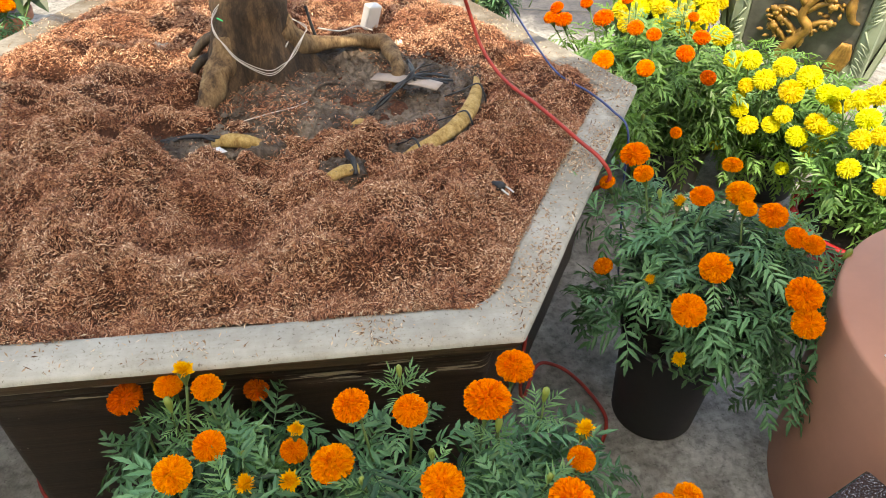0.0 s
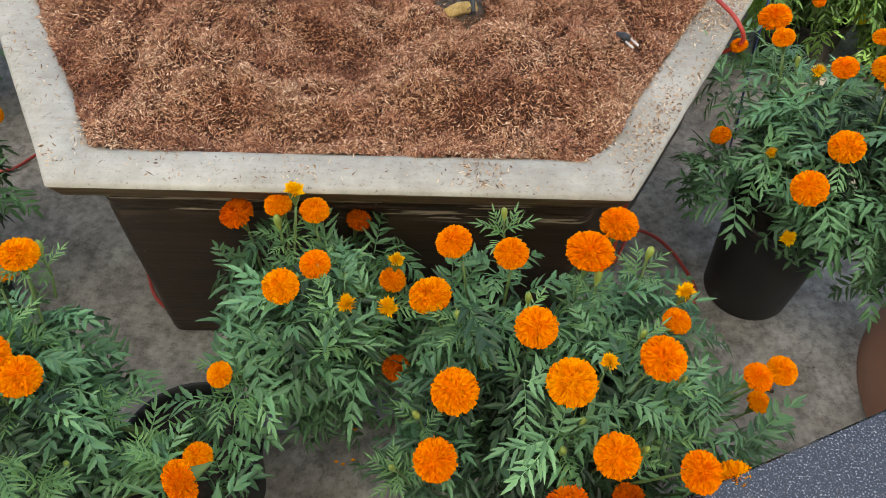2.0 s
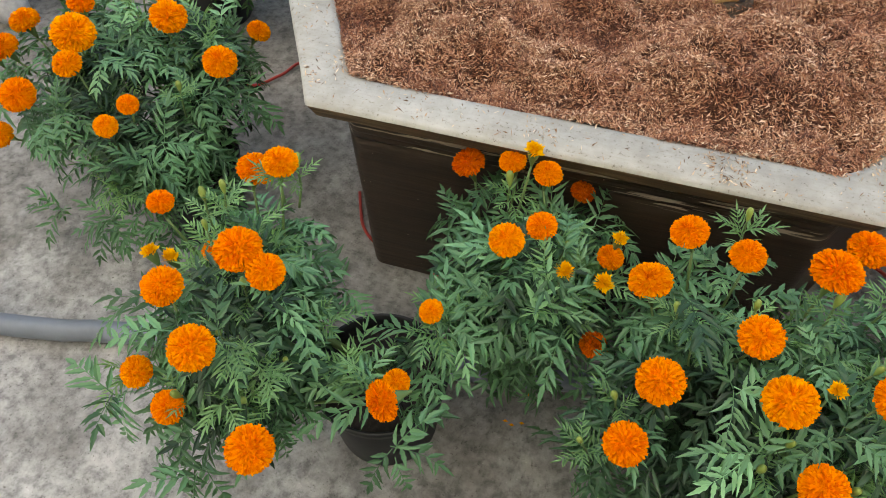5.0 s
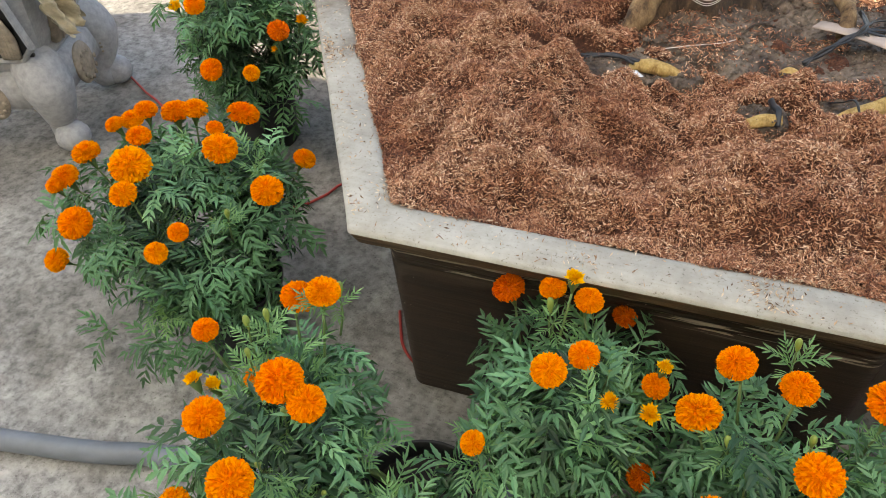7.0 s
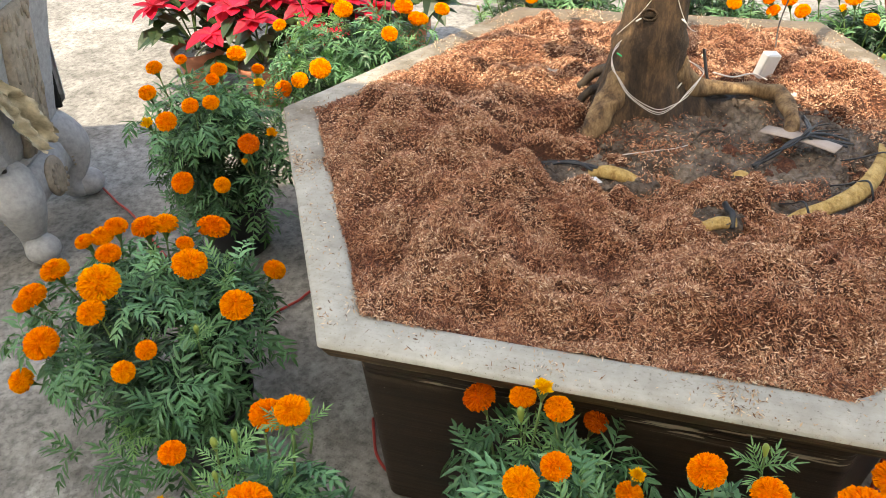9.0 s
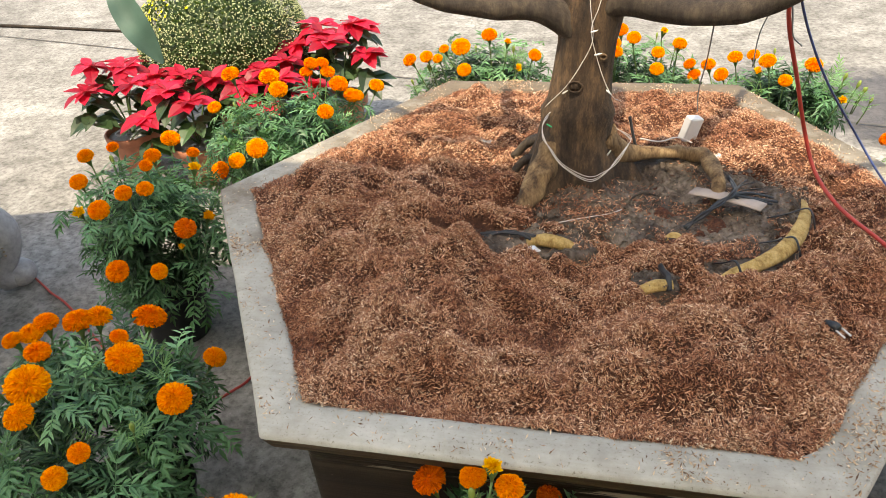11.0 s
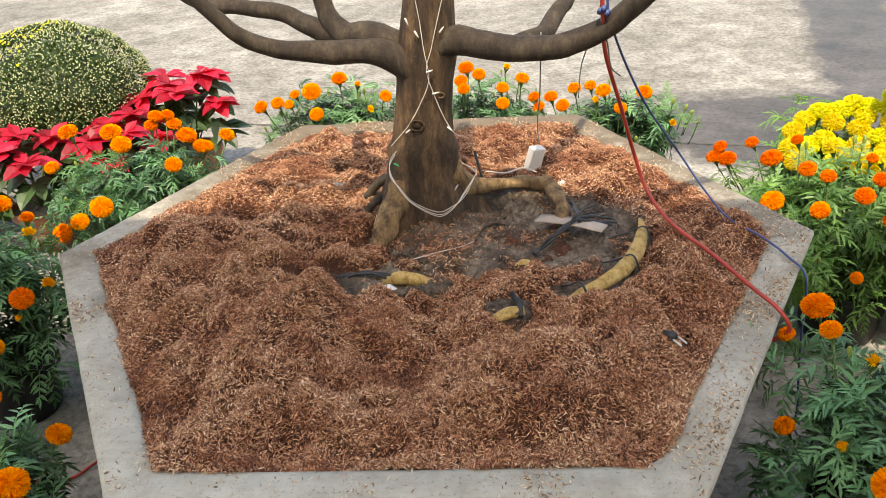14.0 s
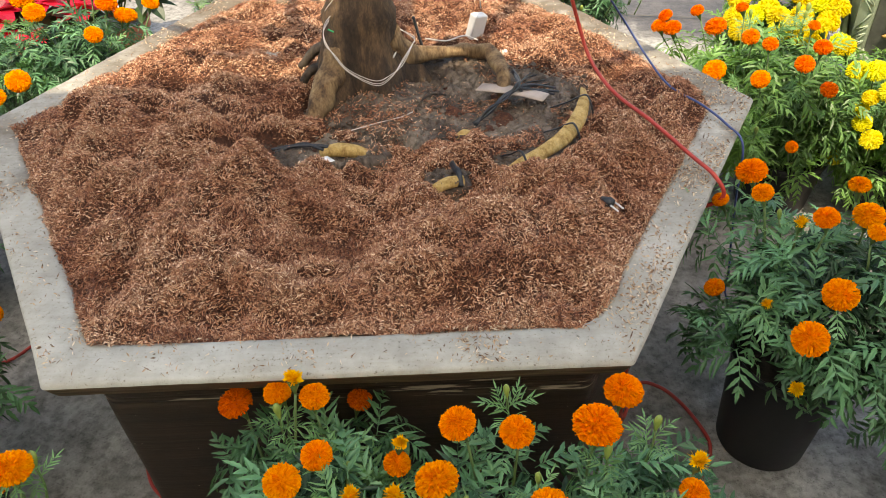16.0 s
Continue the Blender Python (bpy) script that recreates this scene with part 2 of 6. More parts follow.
STEM = material("green_stem", (0.11, 0.18, 0.055), 0.55)
BUD = material("green_bud", (0.22, 0.29, 0.06), 0.5)


def make_petal(name, lo, mid, hi, tr=0.18):
    m = material(name, mid, 0.6)
    r = island_random(m)
    c = ramp(m, r, [(0.0, lo), (0.5, mid), (1.0, hi)])
    o = object_random(m)
    t = ramp(m, o, [(0.0, (1.0, 0.84, 0.8)), (0.5, (1, 1, 1)), (1.0, (1.0, 1.15, 1.1))])
    colour(m, mix(m, 1.0, c, t, 'MULTIPLY'))
    bsdf(m).inputs["Specular IOR Level"].default_value = 0.12
    translucent(m, tr, hi)
    return m


ORANGE = make_petal("orange_petal", (0.80, 0.175, 0.001), (0.95, 0.295, 0.001), (1.0, 0.39, 0.002))
ORANGE_DEEP = make_petal("deep_orange_petal", (0.62, 0.085, 0.004), (0.80, 0.17, 0.005), (0.92, 0.26, 0.008))
YELLOW = make_petal("yellow_petal", (0.62, 0.50, 0.015), (0.72, 0.64, 0.025), (0.80, 0.76, 0.06))
GOLD = make_petal("gold_petal", (0.85, 0.36, 0.006), (0.92, 0.48, 0.01), (0.98, 0.6, 0.02))


def make_plain(name, base, rough, vary=0.25, scale=25, metal=0.0, bumpy=0.15):
    m = material(name, base, rough, metal)
    n = noise_of(m, scale, 5, 0.65)
    lo, hi = tuple(v * (1 - vary) for v in base), tuple(min(1, v * (1 + vary)) for v in base)
    colour(m, ramp(m, n, [(0.3, lo), (0.7, hi)]))
    rough_from(m, n, max(0.05, rough - 0.08), min(1, rough + 0.08))
    bump(m, n, bumpy, 0.003)
    return m


BLACK_POT = make_plain("black_plastic", (0.013, 0.013, 0.014), 0.5)
POT_SOIL = make_plain("potting_soil", (0.03, 0.022, 0.017), 0.9, 0.6, 90, 0, 1.0)
TERRACOTTA = make_plain("terracotta", (0.48, 0.235, 0.165), 0.62, 0.10, 5, 0, 0.05)
TERRACOTTA_POT = make_plain("terracotta_pot", (0.42, 0.16, 0.095), 0.65, 0.2, 12)
PIPE = make_plain("grey_pvc", (0.17, 0.19, 0.225), 0.4, 0.15, 9)
RED_CABLE = make_plain("red_rubber", (0.42, 0.045, 0.035), 0.45, 0.12)
BLUE_CABLE = make_plain("blue_sheath", (0.05, 0.075, 0.21), 0.45, 0.15)
GREY_CABLE = make_plain("grey_sheath", (0.20, 0.21, 0.22), 0.5)
BLACK_TIE = make_plain("black_tie", (0.018, 0.02, 0.026), 0.45, 0.3)
WHITE_WIRE = make_plain("clear_white_wire", (0.62, 0.57, 0.54), 0.4, 0.1)
WHITE_BOX = make_plain("white_plastic", (0.60, 0.60, 0.60), 0.4, 0.06)
CARD = make_plain("grey_card", (0.40, 0.33, 0.29), 0.8, 0.12)
HOOP = make_bark("split_cane", (0.34, 0.19, 0.05), (0.60, 0.40, 0.14), (0.72, 0.53, 0.24), 30)
STONE = make_plain("grey_cement_stone", (0.36, 0.36, 0.37), 0.8, 0.22, 45, 0, 0.6)
CHRYS_BUD = make_plain("pale_bud", (0.44, 0.48, 0.25), 0.6, 0.4, 30)
STONE_TAN = make_plain("tan_carving", (0.33, 0.27, 0.21), 0.8, 0.3, 40, 0, 0.6)
DARK_BASIN = make_plain("black_basin", (0.012, 0.011, 0.010), 0.35)
DRY_LEAF = make_plain("dry_leaf", (0.56, 0.47, 0.33), 0.7, 0.5, 16, 0, 1.0)
RED_BOWL = make_plain("red_glaze", (0.34, 0.025, 0.03), 0.22, 0.2, 10)
BRONZE = make_plain("dark_bronze_glaze", (0.13, 0.13, 0.12), 0.32, 0.3, 20)
GOLD_RELIEF = make_plain("gilt_relief", (0.34, 0.19, 0.05), 0.4, 0.6, 22)
CELADON = make_plain("pale_green_cement", (0.33, 0.39, 0.29), 0.5, 0.12, 14, 0, 0.2)
RED_BRACT = make_leaf("red_bract", (0.17, 0.003, 0.012), (0.44, 0.010, 0.036), True, 0.16)
POINSETTIA_LEAF = make_leaf("poinsettia_leaf", (0.016, 0.036, 0.015), (0.035, 0.07, 0.026), True, 0.12)
CHRYS_GREEN = make_leaf("chrysanthemum_leaf", (0.022, 0.045, 0.016), (0.05, 0.085, 0.03), False)
CHRYS_YELLOW = make_petal("chrysanthemum_floret", (0.40, 0.38, 0.05), (0.62, 0.56, 0.03), (0.82, 0.74, 0.03), 0.1)
BIG_LEAF = make_plain("blue_green_leaf", (0.055, 0.11, 0.085), 0.5, 0.2, 10)
PAPER = make_plain("white_paper", (0.75, 0.75, 0.77), 0.7, 0.05)
CROWN_LEAF = make_leaf("tree_leaf", (0.03, 0.075, 0.02), (0.06, 0.12, 0.03), False)


def make_granite():
    m = material("speckled_granite", (0.05, 0.05, 0.055), 0.10)
    n = noise_of(m, 330, 2, 0.5)
    k = noise_of(m, 130, 3, 0.6)
    a = ramp(m, n, [(0.5, (0.022, 0.024, 0.030)), (0.60, (0.065, 0.066, 0.075)), (0.68, (0.36, 0.36, 0.38))])
    b = ramp(m, k, [(0.4, (0.5, 0.5, 0.55)), (0.6, (1.1, 1.1, 1.15))])
    colour(m, mix(m, 0.7, a, b, 'MULTIPLY'))
    bsdf(m).inputs["Specular IOR Level"].default_value = 1.0
    return m


GRANITE = make_granite()


# ---- mesh tools ----
def mesh(name, verts, faces, mat, smooth=False):
    me = bpy.data.meshes.new(name)
    me.from_pydata([tuple(map(float, v)) for v in verts] if not isinstance(verts, np.ndarray) else verts.tolist(), [],
                   faces if not isinstance(faces, np.ndarray) else faces.tolist())
    for mm in (mat if isinstance(mat, (list, tuple)) else [mat]):
        me.materials.append(mm)
    if smooth:
        me.polygons.foreach_set("use_smooth", [True] * len(me.polygons))
    me.update()
    return me


def part(name, me, parent=None, label="", m=None):
    ob = new(name, me)
    if parent is not None:
        ob.parent = parent
    if m is not None:
        ob.matrix_basis = m
    if label:
        ob["label"] = label
    return ob


def thing(name, label, category, at=(0, 0, 0), group="", kind="", data=None):
    ob = new(name, data)
    ob.location = at
    return tagged(ob, label, category, group, kind)


class Shape:
    """Gathers vertices and faces of one mesh."""

    def __init__(self):
        self.v, self.f = [], []

    def add(self, verts, faces):
        n = len(self.v)
        self.v += [tuple(p) for p in verts]
        self.f += [tuple(i + n for i in q) for q in faces]
        return self

    def tube(self, pts, radii, segs=8, cap=True, flat=1.0):
        pts = [Vector(p) for p in pts]
        if isinstance(radii, (int, float)):
            radii = [radii] * len(pts)
        n0, up = len(self.v), None
        for i, p in enumerate(pts):
            d = (pts[min(i + 1, len(pts) - 1)] - pts[max(i - 1, 0)]).normalized()
            if up is None:
                up = d.orthogonal().normalized()
            up = (up - d * up.dot(d)).normalized()
            side = d.cross(up)
            for k in range(segs):
                a = 2 * math.pi * k / segs
                q = p + radii[i] * (math.cos(a) * up + math.sin(a) * side * flat)
                self.v.append(tuple(q))
        for i in range(len(pts) - 1):
            for k in range(segs):
                a, b = n0 + i * segs + k, n0 + i * segs + (k + 1) % segs
                self.f.append((a, b, b + segs, a + segs))
        if cap:
            self.f.append(tuple(n0 + k for k in range(segs))[::-1])
            e = n0 + (len(pts) - 1) * segs
            self.f.append(tuple(e + k for k in range(segs)))
        return self

    def lathe(self, profile, segs=28, at=(0, 0, 0), wobble=0.0, sx=1.0, sy=1.0):
        n0 = len(self.v)
        for r, z in profile:
            for k in range(segs):
                a = 2 * math.pi * k / segs
                w = 1 + wobble * noise.noise((math.cos(a) * 2, math.sin(a) * 2, z * 6))
                self.v.append((at[0] + sx * r * w * math.cos(a), at[1] + sy * r * w * math.sin(a), at[2] + z))
        for i in range(len(profile) - 1):
            for k in range(segs):
                a, b = n0 + i * segs + k, n0 + i * segs + (k + 1) % segs
                self.f.append((a, b, b + segs, a + segs))
        return self

    def box(self, size, at=(0, 0, 0), m=None, bevel=0.1):
        """A box with chamfered edges, bevel as a share of the shortest side."""
        x, y, z = (s / 2 for s in size)
        b = bevel * min(size) / 2
        ring = lambda dx, dy, h: [(-dx + b, -dy, h), (dx - b, -dy, h), (dx, -dy + b, h), (dx, dy - b, h), (dx - b, dy, h), (-dx + b, dy, h), (-dx, dy - b, h), (-dx, -dy + b, h)]
        vs = ring(x - b, y - b, -z) + ring(x, y, -z + b) + ring(x, y, z - b) + ring(x - b, y - b, z)
        fs = [tuple(range(8))[::-1], tuple(range(24, 32))]
        fs += [(i * 8 + k, i * 8 + (k + 1) % 8, (i + 1) * 8 + (k + 1) % 8, (i + 1) * 8 + k) for i in range(3) for k in range(8)]
        mm = m or Matrix.Identity(4)
        return self.add([mm @ Vector(p) + Vector(at) for p in vs], fs)

    def ball(self, at, r, segs=12, rings=7, squash=(1, 1, 1), lump=0.0):
        n0 = len(self.v)
        for i in range(rings + 1):
            t = math.pi * i / rings
            for k in range(segs):
                a = 2 * math.pi * k / segs
                d = Vector((math.sin(t) * math.cos(a), math.sin(t) * math.sin(a), math.cos(t)))
                w = 1 + lump * noise.noise(d * 2.5 + Vector(at) * 7)
                self.v.append(tuple(at[j] + r * w * d[j] * squash[j] for j in range(3)))
        for i in range(rings):
            for k in range(segs):
                a, b = n0 + i * segs + k, n0 + i * segs + (k + 1) % segs
                self.f.append((a, a + segs, b + segs, b))
        return self

    def mesh(self, name, mat, smooth=True):
        return mesh(name, self.v, self.f, mat, smooth)


def spline(pts, n=6):
    """A smooth line through the points."""
    p = [Vector(q) for q in pts]
    p = [p[0] * 2 - p[1]] + p + [p[-1] * 2 - p[-2]]
    out = []
    for i in range(1, len(p) - 2):
        for k in range(n):
            t = k / n
            out.append(0.5 * ((2 * p[i]) + (p[i + 1] - p[i - 1]) * t + (2 * p[i - 1] - 5 * p[i] + 4 * p[i + 1] - p[i + 2]) * t * t
                              + (3 * p[i] - p[i - 1] - 3 * p[i + 1] + p[i + 2]) * t ** 3))
    return out + [p[-2]]


def taper(vals, n):
    """As many radii as spline() gives points, run through the given ones."""
    x = np.linspace(0, len(vals) - 1, n)
    return [float(v) for v in np.interp(x, range(len(vals)), vals)]


# ---- ground ----
gx = np.r_[-150, -40, -12, np.linspace(-6, 6, 25), 12, 40, 150]
gy = np.r_[-150, -40, -12, np.linspace(-5, 9, 29), 14, 40, 150]
gv = [(x, y, 0.004 * noise.noise((x * 0.9, y * 0.9, 0)) - 0.004) for y in gy for x in gx]
gf = [(j * len(gx) + i, j * len(gx) + i + 1, (j + 1) * len(gx) + i + 1, (j + 1) * len(gx) + i) for j in range(len(gy) - 1) for i in range(len(gx) - 1)]
ground = tagged(new("ground", mesh("ground", gv, gf, CONCRETE, True)), "weathered grey concrete yard with stains and a damp patch", "ground", kind="structure")
JOINT = make_plain("joint_mortar", (0.11, 0.095, 0.08), 0.9)
jp = [(-9, 4.95), (-1.4, 3.31), (1.2, 2.76), (9, 1.1)]
js = Shape()
for (x0, y0), (x1, y1) in zip(jp, jp[1:]):
    js.add([(x0, y0 - .006, .003), (x1, y1 - .006, .003), (x1, y1 + .006, .003), (x0, y0 + .006, .003)], [(0, 1, 2, 3)])
tagged(new("floor_joint", js.mesh("floor_joint", JOINT, False)), "dark mortar joint between two concrete slabs", "floor joint", kind="structure")

# ---- hexagonal planter ----
BODY_TOP, LEAN = 0.914, 0.04
CX, CY, RIM_Z = 0.0, 0.866, 0.59


def hex_loop(radius, fillet, z, per_side=14, arc=5, rough=0.0):
    """A level hexagon with rounded corners, flat side towards -y."""
    out = []
    for s in range(6):
        a0 = radians(240 + 60 * s)
        c = Vector((math.cos(a0), math.sin(a0)))
        mid0, mid1 = radians(240 + 60 * s - 30), radians(240 + 60 * s + 30)
        centre = c * (radius - fillet / math.cos(radians(30)))
        for k in range(arc):
            a = mid0 + (mid1 - mid0) * k / (arc - 1)
            out.append((centre + fillet * Vector((math.cos(a), math.sin(a)))))
        a1 = radians(240 + 60 * (s + 1))
        nxt = Vector((math.cos(a1), math.sin(a1))) * (radius - fillet / math.cos(radians(30)))
        p0, p1 = out[-1], nxt + fillet * Vector((math.cos(mid1), math.sin(mid1)))
        for k in range(1, per_side):
            out.append(p0.lerp(p1, k / per_side))
    res = []
    for p in out:
        w = rough * noise.noise((p.x * 9, p.y * 9, z * 30)) + 0.5 * rough * noise.noise((p.x * 30, p.y * 30, z * 50))
        d = p.normalized()
        res.append((CX + p.x + d.x * w, CY + p.y + d.y * w, z + 0.6 * w))
    return res


def swept(name, rows, mat):
    vs, fs = [], []
    for row in rows:
        vs += hex_loop(*row[:3], rough=row[3])
    n = len(vs) // len(rows)
    for i in range(len(rows) - 1):
        for k in range(n):
            fs.append((i * n + k, i * n + (k + 1) % n, (i + 1) * n + (k + 1) % n, (i + 1) * n + k))
    return mesh(name, vs, fs, mat, True)


planter = thing("planter", "large hexagonal cement planter with pale worn rim, dark brown sides", "planter")
part("rim", swept("rim", [(0.945, 0.02, 0.538, 0.002), (0.974, 0.02, 0.539, 0.003), (0.983, 0.016, 0.546, 0.004), (1.0, 0.012, 0.580, 0.003)], LIP), planter, "brown-stained side of the rim")
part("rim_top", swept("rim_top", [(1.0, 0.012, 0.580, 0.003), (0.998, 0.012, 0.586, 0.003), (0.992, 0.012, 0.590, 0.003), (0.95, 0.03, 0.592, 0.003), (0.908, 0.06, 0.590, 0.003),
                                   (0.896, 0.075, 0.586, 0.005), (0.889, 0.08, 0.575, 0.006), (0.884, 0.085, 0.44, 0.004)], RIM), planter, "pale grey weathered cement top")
body_rows = [(0.945, 0.02, 0.538, 0.002), (0.930, 0.03, 0.530, 0.003), (0.917, 0.03, 0.505, 0.003)]
for z in (0.486, 0.470, 0.455, 0.440):
    body_rows += [(BODY_TOP - (0.5 - z) * LEAN, 0.03, z + 0.004, 0.002), (BODY_TOP - 0.007 - (0.5 - z) * LEAN, 0.03, z, 0.002), (BODY_TOP - 0.001 - (0.5 - z) * LEAN, 0.03, z - 0.005, 0.002)]
body_rows += [(BODY_TOP - (0.5 - z) * LEAN, 0.03, z, 0.003) for z in (0.40, 0.32, 0.18, 0.06, 0.0)]
part("body", swept("body", body_rows, BODY), planter, "dark brown glazed body with scratched grooves")


# ---- husk mulch and the root ball ----
BUMPS = [(-0.48, 0.60, 0.045, 0.16), (0.30, 0.535, -0.030, 0.06), (0.205, 0.50, -0.028, 0.045), (0.42, 0.60, -0.02, 0.06), (-0.43, 1.02, 0.035, 0.22), (0.477, 0.468, 0.050, 0.14), (0.27, 0.40, 0.032, 0.12), (-0.017, 0.327, -0.035, 0.08), (0.066, 0.496, -0.03, 0.09),
         (-0.296, 0.552, 0.02, 0.1), (0.09, 0.235, 0.028, 0.08), (-0.10, 1.42, 0.035, 0.20), (-0.36, 1.55, -0.035, 0.08), (0.65, 0.85, -0.015, 0.15), (-0.7, 0.8, 0.01, 0.2), (0.32, 0.2, 0.012, 0.08), (-0.35, 0.25, 0.022, 0.1)]


def mud_mask(x, y):
    """1 inside the bare soil round the roots, 0 well outside."""
    w = 0.10 * noise.noise((x * 7, y * 7, 3)) + 0.06 * noise.noise((x * 19, y * 19, 5))
    a = min(math.hypot((x - 0.22) / 0.36, (y - 0.902) / 0.20), math.hypot((x - 0.406) / 0.125, (y - 0.681) / 0.13)) + w * 2.2
    b = math.hypot((x + 0.136) / 0.20, (y - 0.675) / 0.053) + w * 3
    c = math.hypot((x - 0.204) / 0.06, (y - 0.545) / 0.05) * 1.15 + w * 4
    d = min(a, b * 0.9, c)
    return max(0.0, min(1.0, (1.12 - d) / 0.24))


def edge_share(x, y):
    """Distance inwards from the planter's inner wall, in metres."""
    best = 9.0
    for k in range(6):
        a = radians(30 + 60 * k)
        best = min(best, 0.772 - ((x - CX) * math.cos(a) + (y - CY) * math.sin(a)))
    return best


def mulch_z(x, y):
    e = max(0.0, edge_share(x, y))
    t = min(1.0, e / 0.22)
    z = 0.583 + 0.021 * t * t * (3 - 2 * t)
    for bx, by, h, s in BUMPS:
        z += h * math.exp(-((x - bx) ** 2 + (y - by) ** 2) / (2 * s * s)) * min(1, e / 0.12)
    k = 0.25 + 0.75 * min(1.0, e / 0.08)
    z += k * (0.046 * noise.noise((x * 5.5, y * 5.5, 1)) + 0.064 * (abs(noise.noise((x * 7, y * 7, 2))) - 0.22) + 0.030 * noise.noise((x * 15, y * 15, 6)) + 0.012 * noise.noise((x * 34, y * 34, 4)))
    return z - 0.05 * mud_mask(x, y)


def mud_z(x, y):
    lip = 0.06 * math.exp(-((x - 0.02) ** 2 + (y - 0.94) ** 2) / 0.020)
    # a bank of soil held by the root that runs out beside the trunk
    u = max(0.0, min(1.0, (x - 0.05) / 0.30))
    lip += 0.052 * math.exp(-((y - 1.045 - 0.02 * math.sin(3.1 * u)) / 0.055) ** 2) * math.exp(-(max(0.0, abs(x - 0.19) - 0.13) / 0.05) ** 2)
    lip += 0.016 * math.exp(-((x - 0.204) ** 2 + (y - 0.545) ** 2) / 0.003)
    return 0.592 + lip + 0.016 * noise.noise((x * 9, y * 9, 7)) + 0.014 * abs(noise.noise((x * 24, y * 24, 8))) + 0.009 * noise.noise((x * 55, y * 55, 8))


rings, loop = 110, hex_loop(0.892, 0.076, 0, 34, 7)
nl = len(loop)
mv, mf = [(CX, CY, mulch_z(CX, CY))], []
for i in range(1, rings + 1):
    s = i / rings
    for p in loop:
        x, y = CX + (p[0] - CX) * s, CY + (p[1] - CY) * s
        mv.append((x, y, mulch_z(x, y)))
mf += [(0, 1 + k, 1 + (k + 1) % nl) for k in range(nl)]
mf += [(1 + i * nl + k, 1 + (i + 1) * nl + k, 1 + (i + 1) * nl + (k + 1) % nl, 1 + i * nl + (k + 1) % nl) for i in range(rings - 1) for k in range(nl)]
tagged(new("husk_mulch", mesh("husk_mulch", mv, mf, HUSK, True)), "heaped reddish-brown husk and fibre mulch filling the planter", "mulch", kind="stuff")

sx, sy, st = np.linspace(-0.38, 0.66, 160), np.linspace(0.46, 1.26, 120), []
sv = [(x, y, mud_z(x, y) - 0.035 * (1 - mud_mask(x, y))) for y in sy for x in sx]
sf = [(j * 160 + i, j * 160 + i + 1, (j + 1) * 160 + i + 1, (j + 1) * 160 + i) for j in range(119) for i in range(159)
      if max(mud_mask(sx[i], sy[j]), mud_mask(sx[i + 1], sy[j + 1])) > 0]
tagged(new("bare_soil", mesh("bare_soil", sv, sf, MUD, True)), "dark damp cracked soil around the tree roots", "soil", kind="stuff")


GRID = 420
gxs, gys = np.linspace(-0.94, 0.94, GRID), np.linspace(0.05, 1.69, GRID)
mud_grid = np.array([[mud_mask(x, y) for x in gxs] for y in gys])
z_grid = np.array([[max(mulch_z(x, y), mud_z(x, y) - 0.035 * (1 - k)) if k > 0 else mulch_z(x, y) for x, k in zip(gxs, row)] for y, row in zip(gys, mud_grid)])
clump_grid = np.array([[noise.noise((x * 11, y * 11, 12)) for x in gxs] for y in gys])
heap_grid = np.array([[abs(noise.noise((x * 7, y * 7, 2))) * 0.8 + 0.35 * noise.noise((x * 15, y * 15, 6)) for x in gxs] for y in gys])


def sample(grid, x, y):
    u, v = np.clip((x + 0.94) / 1.88, 0, 1) * (GRID - 1.001), np.clip((y - 0.05) / 1.64, 0, 1) * (GRID - 1.001)
    i, j = u.astype(int), v.astype(int)
    fu, fv = u - i, v - j
    return (grid[j, i] * (1 - fu) + grid[j, i + 1] * fu) * (1 - fv) + (grid[j + 1, i] * (1 - fu) + grid[j + 1, i + 1] * fu) * fv


def inward(x, y):
    return np.min([0.772 - ((x - CX) * math.cos(radians(30 + 60 * k)) + (y - CY) * math.sin(radians(30 + 60 * k))) for k in range(6)], axis=0)


def chips(name, p, rs, lo, hi, w0, w1, mat):
    """Many loose bent slivers, four corners each, at the rows of p."""
    n = len(p)
    a, tilt, roll = rs.uniform(0, 6.283, n), rs.normal(0.12, 0.50, n), rs.uniform(-1.1, 1.1, n)
    # slivers lie combed together in tufts
    a = np.where(rs.uniform(0, 1, n) < 0.62, 9.0 * sample(clump_grid, p[:, 0], p[:, 1]) + 5.0 * sample(heap_grid, p[:, 0], p[:, 1]) + rs.normal(0, 0.45, n), a)
    ln = rs.uniform(lo, hi, n) * np.where(rs.uniform(0, 1, n) < 0.05, 1.7, 1.0)
    w = rs.uniform(w0, w1, n)
    d = np.stack([np.cos(a) * np.cos(tilt), np.sin(a) * np.cos(tilt), np.sin(tilt)], 1)
    s = np.stack([-np.sin(a) * np.cos(roll), np.cos(a) * np.cos(roll), np.sin(roll)], 1)
    u = np.cross(d, s)
    bend = (rs.uniform(-0.15, 0.3, n) * ln)[:, None]
    ln, w = ln[:, None], w[:, None]
    v = np.stack([p - d * ln / 2, p - s * w + u * bend * .5, p + d * ln / 2 + u * bend * .2, p + s * w + u * bend * .5], 1).reshape(-1, 3)
    return mesh(name, v.tolist(), np.arange(4 * n).reshape(-1, 4).tolist(), mat)


rs = np.random.RandomState(4)


